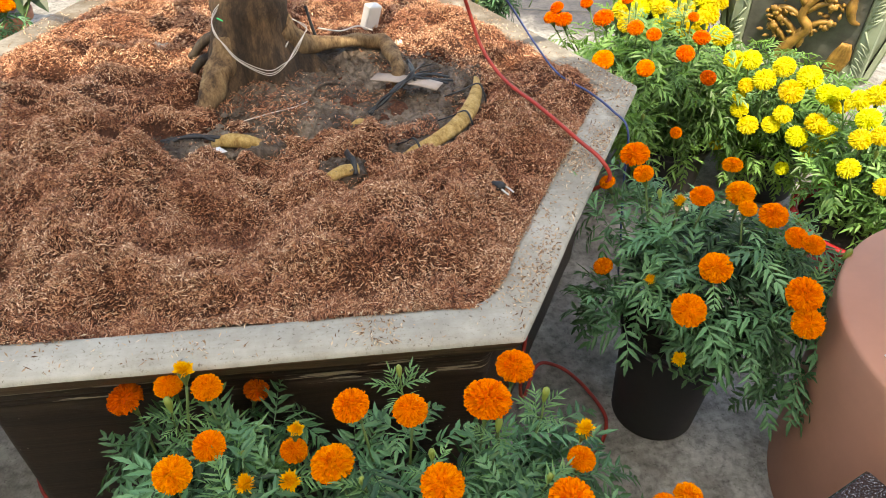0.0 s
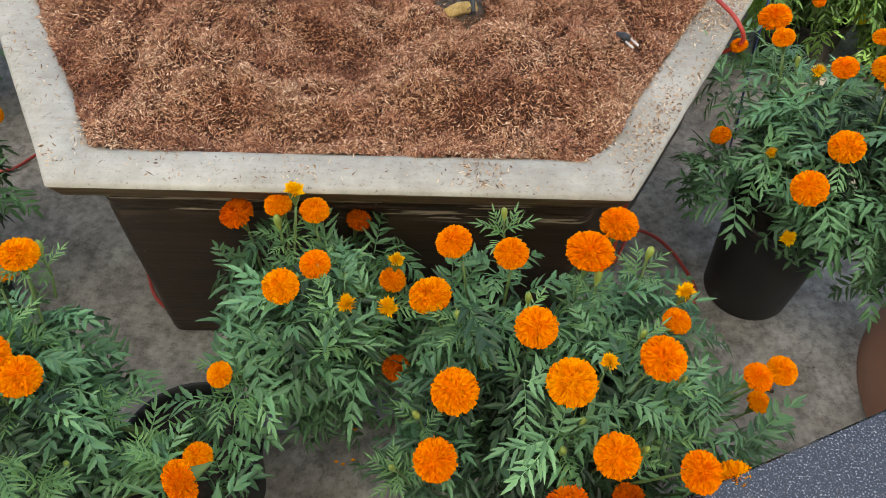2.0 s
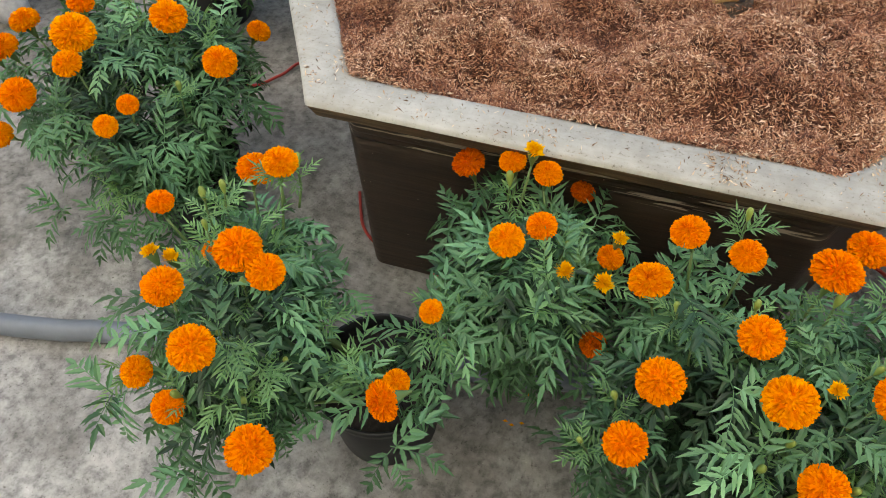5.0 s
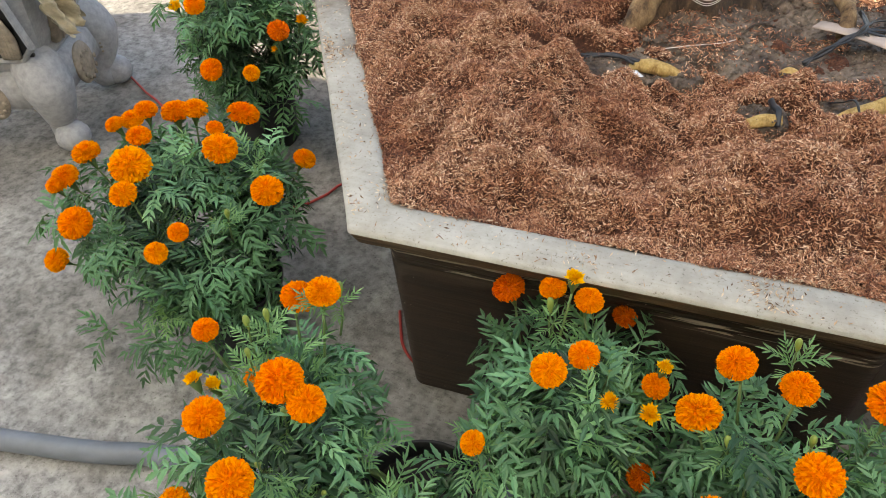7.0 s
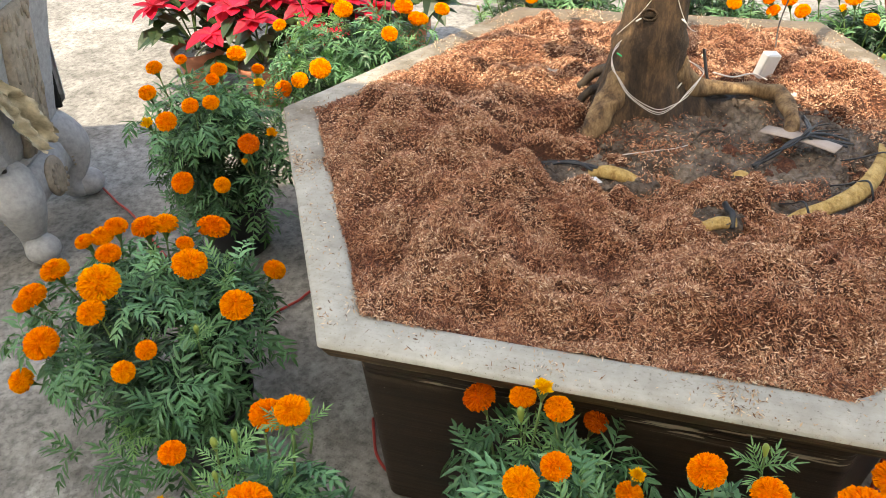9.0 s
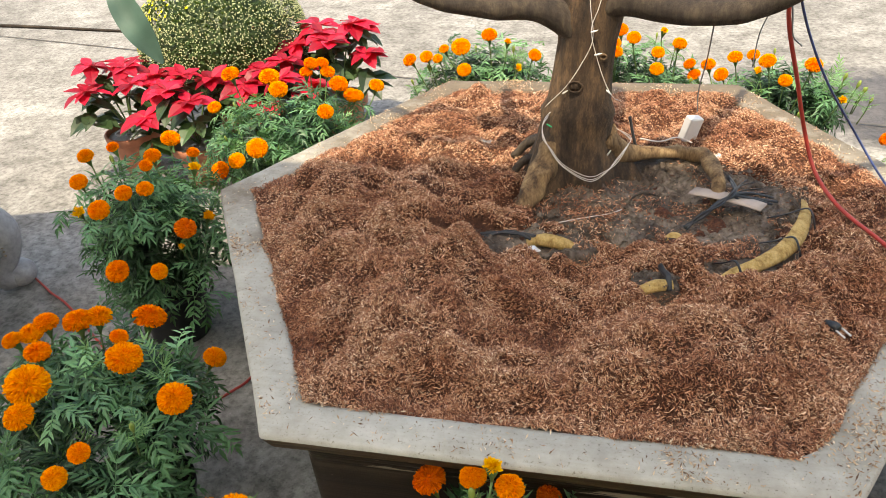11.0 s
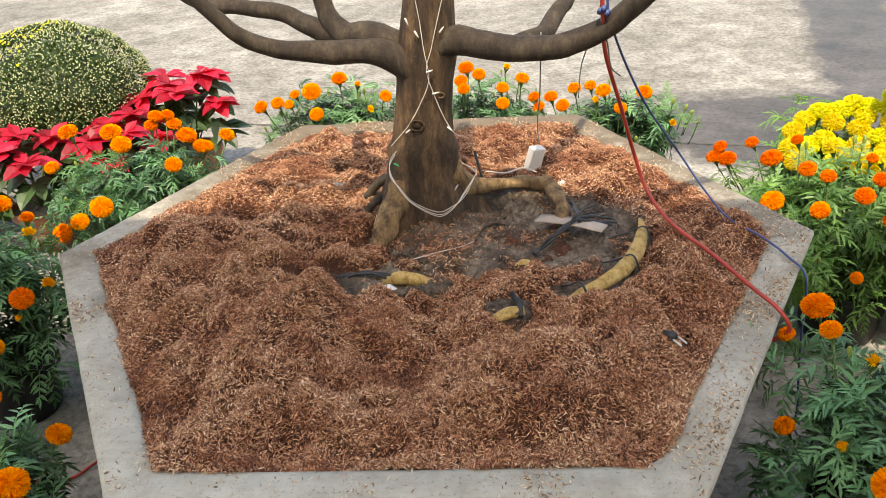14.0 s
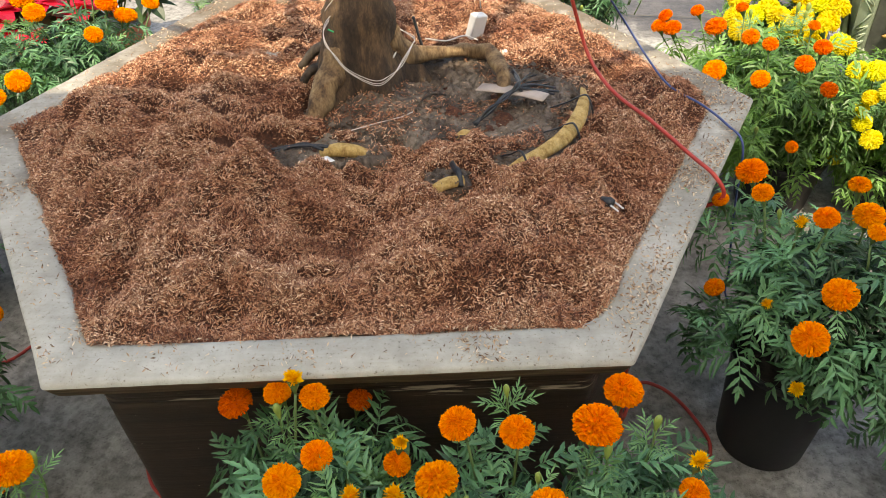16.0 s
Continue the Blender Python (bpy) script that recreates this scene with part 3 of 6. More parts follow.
def bed_points(n):
    out = []
    while sum(len(o) for o in out) < n:
        x, y, r = rs.uniform(-0.92, 0.92, 200000), 0.866 + rs.uniform(-0.80, 0.80, 200000), rs.uniform(0, 1, 200000)
        mk = sample(mud_grid, x, y)
        keep = (inward(x, y) > -0.004 - 0.016 * np.maximum(0, sample(clump_grid, x, y))) & (rs.uniform(0, 1, 200000) < np.where(y < 0.75, 1.0, 0.5)) & (r < 0.45 + 2.6 * np.maximum(0, sample(heap_grid, x, y)))
        drift = 0.55 * np.exp(-((x - 0.0) ** 2 / 0.03 + (y - 0.83) ** 2 / 0.006))
        keep &= (mk < 0.42) | (rs.uniform(0, 1, 200000) < 0.012 + drift + 0.34 * (sample(clump_grid, x, y) > 0.27))
        x, y = x[keep], y[keep]
        out.append(np.stack([x, y, sample(z_grid, x, y) + rs.uniform(-0.001, 0.009, len(x)) + 0.010 * np.maximum(0, sample(clump_grid, x, y))], 1))
    return np.concatenate(out)[:n]


def rim_points(n):
    out = []
    while sum(len(o) for o in out) < n:
        a, q = rs.uniform(0, 6.283, 20000), rs.uniform(0.892, 0.992, 20000)
        h = 0.866 / np.cos((a % radians(60)) - radians(30))
        x, y = CX + h * q * np.cos(a), CY + h * q * np.sin(a)
        patch = np.array([noise.noise((u * 6, v * 6, 9)) + 0.5 * noise.noise((u * 21, v * 21, 3)) for u, v in zip(x, y)])
        patch += 0.55 * (x > 0.42) * (y < 1.0) + 2.2 * np.exp(-((x + 0.87) ** 2 + (y - 0.55) ** 2) / 0.003) + 0.25 * (q < 0.908) + 0.2 * (y > 1.3)
        keep = rs.uniform(0, 1, 20000) < 0.04 + np.maximum(0, patch - 0.1) ** 1.6 * 1.1
        out.append(np.stack([x[keep], y[keep], 0.5945 + rs.uniform(0, 0.002, keep.sum())], 1))
    return np.concatenate(out)[:n]


tagged(new("husk_chip_layer", chips("husk_chip_layer", bed_points(350000), rs, 0.0065, 0.0135, 0.0008, 0.0015, CHIPS)), "loose pale and russet husk slivers over the mulch", "mulch", kind="stuff")
tagged(new("rim_litter", chips("rim_litter", rim_points(4600), rs, 0.005, 0.012, 0.0008, 0.0018, LITTER)), "scattered husk slivers lying on the cement rim", "litter", kind="stuff")

def crumbs(name, n, mat):
    """Small uneven clods lying on the bare soil."""
    vs, fs = [], []
    cr = random.Random(12)
    while n > 0:
        x, y = cr.uniform(-0.36, 0.62), cr.uniform(0.50, 1.14)
        if mud_mask(x, y) < 0.45:
            continue
        n -= 1
        r = cr.uniform(0.0015, 0.0042) * (2.2 if cr.random() < 0.08 else 1)
        c, k = Vector((x, y, mud_z(x, y) + r * 0.2)), len(vs)
        for d in ((1, 0, 0), (0, 1, 0), (-1, 0, 0), (0, -1, 0), (0, 0, 0.8), (0, 0, -0.6)):
            vs.append(tuple(c + Vector(d) * r * cr.uniform(0.7, 1.5)))
        fs += [(k + a, k + (a + 1) % 4, k + 4) for a in range(4)] + [(k + (a + 1) % 4, k + a, k + 5) for a in range(4)]
    return mesh(name, vs, fs, mat)


tagged(new("soil_crumbs", crumbs("soil_crumbs", 5200, MUD)), "loose damp soil crumbs around the roots", "soil", kind="stuff")

# ---- tree ----
tree = thing("tree", "small ornamental tree with a flared trunk and spreading low limbs", "tree", (0.030, 0.985, -0.039))
tree.scale = (1.024, 1.024, 1.024)


def local(pts, o=(0.02, 0.93, 0)):
    return [Vector(p) - Vector(o) for p in pts]


tr = Shape()
seg, prof = 56, [(0.56, 0.14), (0.62, 0.130), (0.65, 0.122), (0.68, 0.114), (0.71, 0.106), (0.74, 0.098), (0.77, 0.092), (0.80, 0.087), (0.83, 0.092), (0.86, 0.078), (0.93, 0.071), (1.0, 0.069), (1.06, 0.074), (1.12, 0.066), (1.2, 0.058), (1.4, 0.05), (1.7, 0.042), (2.1, 0.03)]
BUTTRESS = [(236, 0.075, 0.32), (8, 0.07, 0.30), (150, 0.05, 0.3), (300, 0.03, 0.28), (85, 0.04, 0.4)]
for z, r in prof:
    cx = min(-0.032 + max(0.0, 0.10 * (z - 0.75)), 0.04)
    for k in range(seg):
        a = 2 * math.pi * k / seg
        fl = max(0.0, (0.84 - z) / 0.22)
        rr_ = r
        for ba, bh, bw in BUTTRESS:
            dd = (a - radians(ba) + math.pi) % (2 * math.pi) - math.pi
            rr_ += bh * min(1.0, fl) ** 1.6 * math.exp(-(dd / bw) ** 2)
        w = 1 + 0.05 * math.cos(3 * a + z * 3) + 0.06 * noise.noise((math.cos(a) * 2, math.sin(a) * 2, z * 5)) + 0.05 * noise.noise((math.cos(a) * 5, math.sin(a) * 5, z * 11))
        tr.v.append((cx + rr_ * w * math.cos(a), rr_ * w * math.sin(a) * 0.92, z))
for i in range(len(prof) - 1):
    for k in range(seg):
        a, b = i * seg + k, i * seg + (k + 1) % seg
        tr.f.append((a, b, b + seg, a + seg))
part("trunk", tr.mesh("trunk", BARK), tree)
for kx, ky, kz, kr in ((-0.032, -0.068, 0.914, 0.017), (0.03, -0.060, 0.985, 0.008)):
    scar = Shape().tube([(kx + kr * math.cos(i * 0.524), ky - 0.001, kz + 0.8 * kr * math.sin(i * 0.524)) for i in range(13)], 0.0026, 6, False)
    scar.ball((kx, ky + 0.004, kz), kr * 0.9, 12, 6, (1, 0.35, 0.8), 0.4)
    part("bark_scar", scar.mesh("bark_scar", BARK), tree, "old round branch scar")


def limb(name, pts, radii, mat=LIMB, n=6, segs=16, lump=0.04):
    line = spline(local(pts), n)
    rad = taper(radii, len(line))
    s = Shape().tube(line, rad, segs)
    s.v = [tuple(Vector(v) + (0.09 + lump) * rad[min(i // segs, len(rad) - 1)] * Vector((noise.noise(Vector(v) * 22), noise.noise(Vector(v) * 22 + Vector((9, 0, 0))), noise.noise(Vector(v) * 22 + Vector((0, 9, 0)))))) for i, v in enumerate(s.v)]
    return part(name, s.mesh(name, mat), tree)


limb("limb", [(0.0, 0.92, 1.03), (-0.09, 0.90, 1.085), (-0.21, 0.88, 1.097), (-0.31, 0.86, 1.115), (-0.38, 0.84, 1.145), (-0.43, 0.82, 1.20), (-0.50, 0.8, 1.29), (-0.62, 0.76, 1.42)], [0.042, 0.032, 0.026, 0.022, 0.019, 0.017, 0.016, 0.014])
limb("limb", [(-0.02, 0.95, 1.06), (-0.11, 0.96, 1.105), (-0.20, 1.0, 1.10), (-0.285, 1.02, 1.13), (-0.343, 1.04, 1.155), (-0.461, 1.06, 1.17), (-0.59, 1.1, 1.19), (-0.9, 1.2, 1.4)], [0.045, 0.038, 0.031, 0.024, 0.021, 0.019, 0.018, 0.015])
limb("limb", [(-0.17, 0.98, 1.10), (-0.215, 1.0, 1.14), (-0.235, 1.02, 1.20), (-0.26, 1.05, 1.35), (-0.30, 1.1, 1.7)], [0.03, 0.026, 0.022, 0.02, 0.015])
limb("limb", [(0.0, 0.92, 1.06), (0.081, 0.90, 1.105), (0.197, 0.85, 1.098), (0.317, 0.80, 1.11), (0.407, 0.78, 1.148), (0.474, 0.75, 1.212), (0.6, 0.7, 1.36), (0.8, 0.65, 1.7)], [0.045, 0.036, 0.030, 0.027, 0.025, 0.023, 0.02, 0.017])
limb("limb", [(0.20, 0.87, 1.09), (0.295, 0.95, 1.098), (0.344, 1.05, 1.13), (0.377, 1.1, 1.16), (0.48, 1.25, 1.4)], [0.024, 0.022, 0.02, 0.018, 0.014])
# surface roots
limb("root", [(-0.030, 0.915, 0.80), (-0.060, 0.868, 0.745), (-0.084, 0.825, 0.705), (-0.108, 0.785, 0.668), (-0.135, 0.75, 0.635), (-0.16, 0.72, 0.60)], [0.024, 0.029, 0.030, 0.027, 0.022, 0.015], ROOT, n=9, segs=26, lump=0.32)
limb("root", [(0.05, 0.92, 0.76), (0.11, 0.94, 0.705), (0.16, 0.962, 0.695), (0.22, 0.985, 0.688), (0.275, 0.995, 0.686), (0.315, 0.975, 0.686), (0.333, 0.925, 0.684), (0.342, 0.87, 0.672), (0.345, 0.835, 0.635)], [0.045, 0.026, 0.016, 0.015, 0.017, 0.020, 0.019, 0.018, 0.018], ROOT, lump=0.34)
limb("root", [(-0.06, 0.95, 0.72), (-0.10, 0.94, 0.685), (-0.145, 0.93, 0.672), (-0.175, 0.92, 0.640)], [0.026, 0.016, 0.013, 0.010], LIMB, lump=0.3)
limb("root", [(-0.10, 0.98, 0.72), (-0.14, 0.99, 0.70), (-0.18, 0.985, 0.66)], [0.018, 0.013, 0.010], LIMB, lump=0.3)

# ---- unseen house front behind the viewer, and a cloth awning added to shade the near half of the yard ----
PLASTER = make_plain("cream_plaster", (0.62, 0.57, 0.48), 0.85, 0.08, 6)
tagged(new("wall_south", Shape().box((16.0, 0.2, 4.0), (0, -3.4, 2.0), None, 0.02).mesh("wall_south", PLASTER, False)), "plain cream plastered house front, assumed and unseen", "wall", kind="structure")
CLOTH = make_plain("pale_shade_cloth", (0.66, 0.63, 0.56), 0.8, 0.05, 3)
translucent(CLOTH, 0.84, (0.80, 0.80, 0.77))
# unseen sheet in two depths, its edge set by where the sunlight begins
aw = Shape()
for x0, x1, y1 in ((-6.5, 1.27, -0.12), (1.27, 6.5, -0.98)):
    ax_, ay_ = np.linspace(x0, x1, 30), np.linspace(-3.3, y1, 8)
    aw.add([(x, y, 3.2 + 0.10 * (-0.12 - y) + 0.012 * math.sin(x * 5)) for y in ay_ for x in ax_], [(j * 30 + i, j * 30 + i + 1, (j + 1) * 30 + i + 1, (j + 1) * 30 + i) for j in range(7) for i in range(29)])
tagged(new("ceiling_shade_cloth", aw.mesh("ceiling_shade_cloth", CLOTH)), "pale translucent cloth awning, unseen, added to shade the near yard", "ceiling", kind="structure")


# ---- marigolds ----
TOOTHED = ((0.12, 0.50), (0.27, 1.0), (0.35, 0.72), (0.52, 0.92), (0.60, 0.62), (0.80, 0.44))
PLAIN = ((0.22, 0.75), (0.50, 1.0), (0.78, 0.5))


def leaf_mesh(name, seed, mat, length=0.085, pairs=5, width=0.004, droop=0.4, rows=TOOTHED):
    """A pinnate leaf: a curved midrib with pairs of narrow pointed leaflets, growing along +x."""
    r = random.Random(seed)
    s = Shape()

    def rib(t):
        return Vector((length * t, 0.004 * math.sin(t * 3 + seed), length * (0.18 * t - droop * t * t)))
    s.tube([rib(t) for t in (0, 0.35, 0.7, 1.0)], [0.0012, 0.001, 0.0007, 0.0004], 3, False)

    def leaflet(base, d, ln, wd, up):
        side = d.cross(up).normalized()
        sag, bow = -up * ln * r.uniform(0.02, 0.36), side * ln * r.uniform(-0.10, 0.10)
        n0, n = len(s.v), len(rows)
        s.v.append(tuple(base))
        for t, k in rows:
            o = base + d * ln * t + sag * t * t + bow * t * (1 - t)
            fold = up * wd * k * 0.45
            s.v += [tuple(o + side * wd * k + fold), tuple(o), tuple(o - side * wd * k + fold)]
        s.v.append(tuple(base + d * ln + sag))
        s.f += [(n0, n0 + 2, n0 + 1), (n0, n0 + 3, n0 + 2)]
        for q in range(n0 + 1, n0 + 1 + 3 * (n - 1), 3):
            s.f += [(q, q + 1, q + 4, q + 3), (q + 1, q + 2, q + 5, q + 4)]
        e = n0 + 3 * n + 1
        s.f += [(e - 3, e - 2, e), (e - 2, e - 1, e)]
    for i in range(pairs):
        t = 0.20 + 0.70 * i / (pairs - 1)
        for sd in (-1, 1):
            tt = max(0.05, t + r.uniform(-0.035, 0.035))
            p, q = rib(tt), rib(min(1, tt + 0.05))
            fwd = (q - p).normalized()
            up = Vector((-fwd.z, 0, fwd.x))
            ln = length * (0.58 - 0.34 * abs(tt - 0.42) - (0.06 if tt > 0.8 else 0)) * r.uniform(0.72, 1.12)
            ang = radians(r.uniform(30, 58) + 14 * (0.5 - tt))
            d = (fwd * math.cos(ang) + Vector((0, sd, 0)) * math.sin(ang) + up * r.uniform(-0.25, 0.30)).normalized()
            leaflet(p, d, ln, width * r.uniform(0.75, 1.2), up)
    fwd = (rib(1.0) - rib(0.95)).normalized()
    leaflet(rib(0.97), fwd, length * 0.46, width, Vector((-fwd.z, 0, fwd.x)))
    return s.mesh(name, mat, False)


LEAVES = [leaf_mesh("leaf", i, LEAF, 0.070 + 0.010 * (i % 3), 4 + i % 2, 0.0049, 0.30 + 0.16 * (i % 4)) for i in range(8)]
SUNLIT_LEAVES = [leaf_mesh("leaf", 30 + i, LEAF_SUNLIT, 0.070 + 0.010 * (i % 3), 4 + i % 2, 0.0049, 0.30 + 0.16 * (i % 4)) for i in range(8)]
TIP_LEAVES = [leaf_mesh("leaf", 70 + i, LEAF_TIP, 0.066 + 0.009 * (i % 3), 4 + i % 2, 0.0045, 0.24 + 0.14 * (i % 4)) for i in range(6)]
INNER_LEAVES = [leaf_mesh("leaf", i, LEAF, 0.070 + 0.010 * (i % 3), 4 + i % 2, 0.0049, 0.30 + 0.16 * (i % 4), PLAIN) for i in range(8)]
YOUNG = [leaf_mesh("young_leaf", 50 + i, LEAF_YOUNG, 0.048, 5, 0.0021, 0.15) for i in range(4)]


def head_mesh(name, seed, mat, petals=760, flat=0.74, loose=0.0):
    """A full pompon flower of unit diameter: ruffled petals round a dome, pointing up +z, its underside at z = 0."""
    r = random.Random(seed)
    s = Shape()
    s.ball((0, 0, 0.26), 0.36, 10, 6, (1, 1, 0.68))
    gold = math.pi * (3 - math.sqrt(5))
    for i in range(petals):
        u = (i + 0.5) / petals
        th = math.acos(1 - 1.48 * u)
        a = i * gold + r.uniform(-0.12, 0.12)
        nrm = Vector((math.sin(th) * math.cos(a), math.sin(th) * math.sin(a), math.cos(th)))
        down = Vector((math.cos(th) * math.cos(a), math.cos(th) * math.sin(a), -math.sin(th)))
        across = nrm.cross(down)
        tw = r.uniform(-1.5, 1.5)
        across, down = across * math.cos(tw) + down * math.sin(tw), down * math.cos(tw) - across * math.sin(tw)
        rr = 0.5 * (1 + r.uniform(-0.07, 0.06 + loose)) * (1 - 0.10 * math.exp(-(th / 0.22) ** 2))
        sq = lambda v: Vector((v.x, v.y, v.z * flat + 0.27))
        wd = 0.025 * r.uniform(0.7, 1.3)
        dirn = (nrm + down * r.uniform(-0.7, 1.1) + across * r.uniform(-0.8, 0.8)).normalized()
        b0 = nrm * rr * 0.62
        m0 = nrm * rr * 0.80 + dirn * 0.03
        t0 = nrm * rr * 0.90 + dirn * 0.068 * r.uniform(0.7, 1.2)
        curl = (down * r.uniform(-0.6, 1.2) + nrm * r.uniform(-0.9, 0.5)) * 0.026
        s.add([sq(b0 - across * wd * .5), sq(b0 + across * wd * .5), sq(m0 - across * wd + curl * .3), sq(m0 + across * wd - curl * .3),
               sq(t0 - across * wd * 1.15 + curl), sq(t0 + down * 0.022), sq(t0 + across * wd * 1.15 + curl)],
              [(0, 1, 3, 2), (2, 3, 6, 5), (2, 5, 4)])
    return s.mesh(name, mat, False)


def small_flower_mesh(name, seed, mat):
    """A half-open flower with a few loose rays."""
    r = random.Random(seed)
    s = Shape()
    s.ball((0, 0, 0.2), 0.24, 9, 5, (1, 1, 0.8))
    for i in range(84):
        a, el = i * 2.39996, radians(12 + 66 * ((i * 11) % 84) / 84)
        d = Vector((math.cos(a) * math.cos(el), math.sin(a) * math.cos(el), math.sin(el)))
        w = d.orthogonal().normalized() * 0.062
        ln = 0.38 * r.uniform(0.7, 1.15)
        b = Vector((0, 0, 0.18)) + d * 0.12
        s.add([b - w * .5, b + w * .5, b + d * ln * .7 + w, b + d * ln + w * .2, b + d * ln * .7 - w], [(0, 1, 2, 4), (4, 2, 3)])
    return s.mesh(name, mat, False)


HEADS = {"orange": [head_mesh("flower_head", i, ORANGE) for i in range(5)], "deep": [head_mesh("flower_head", 20 + i, ORANGE_DEEP, 600) for i in range(4)],
         "yellow": [head_mesh("flower_head", 40 + i, YELLOW, 420, 0.72) for i in range(4)], "gold": [small_flower_mesh("opening_flower", 60 + i, GOLD) for i in range(3)]}
bud_shape = Shape().lathe([(0.0006, -0.022), (0.003, -0.018), (0.0062, -0.006), (0.0075, 0.004), (0.006, 0.012), (0.0032, 0.016), (0.0005, 0.017)], 9)
BUD_MESH = bud_shape.mesh("bud", BUD)
cal = Shape().lathe([(0.0022, -0.034), (0.005, -0.022), (0.0105, -0.006), (0.0125, 0.004), (0.010, 0.010)], 10)
CALYX = cal.mesh("calyx", STEM)
pot_bits = {}


def black_pot(parent, r, h):
    key = (r, h)
    if key not in pot_bits:
        s = Shape().lathe([(r * 0.80, 0.0), (r * 0.82, 0.006), (r * 0.97, h - 0.03), (r * 0.97, h - 0.022), (r * 1.03, h - 0.020), (r * 1.04, h - 0.004), (r * 1.02, h), (r * 0.98, h - 0.002), (r * 0.95, h - 0.03), (r * 0.93, h - 0.06)], 36)
        e = Shape().lathe([(r * 0.95, h - 0.045), (r * 0.7, h - 0.040), (r * 0.35, h - 0.043), (0.002, h - 0.038)], 28, wobble=0.04)
        pot_bits[key] = (s.mesh("pot", BLACK_POT), e.mesh("soil", POT_SOIL))
    body_pot = part("pot", pot_bits[key][0], parent, "black plastic nursery pot")
    part("soil", pot_bits[key][1], body_pot, "dark potting soil")


def aim(at, direction, turn=0.0, scale=1.0):
    """A pose whose +x runs along the direction, with +z as near up as can be."""
    d = Vector(direction).normalized()
    q = d.to_track_quat('X', 'Z')
    return Matrix.LocRotScale(Vector(at), q, None) @ Matrix.Rotation(turn, 4, 'X') @ Matrix.Scale(scale, 4)


def stand_up(at, direction, scale, spin):
    q = Vector(direction).normalized().to_track_quat('Z', 'Y')
    return Matrix.LocRotScale(Vector(at), q, None) @ Matrix.Rotation(spin, 4, 'Z') @ Matrix.Scale(scale, 4)


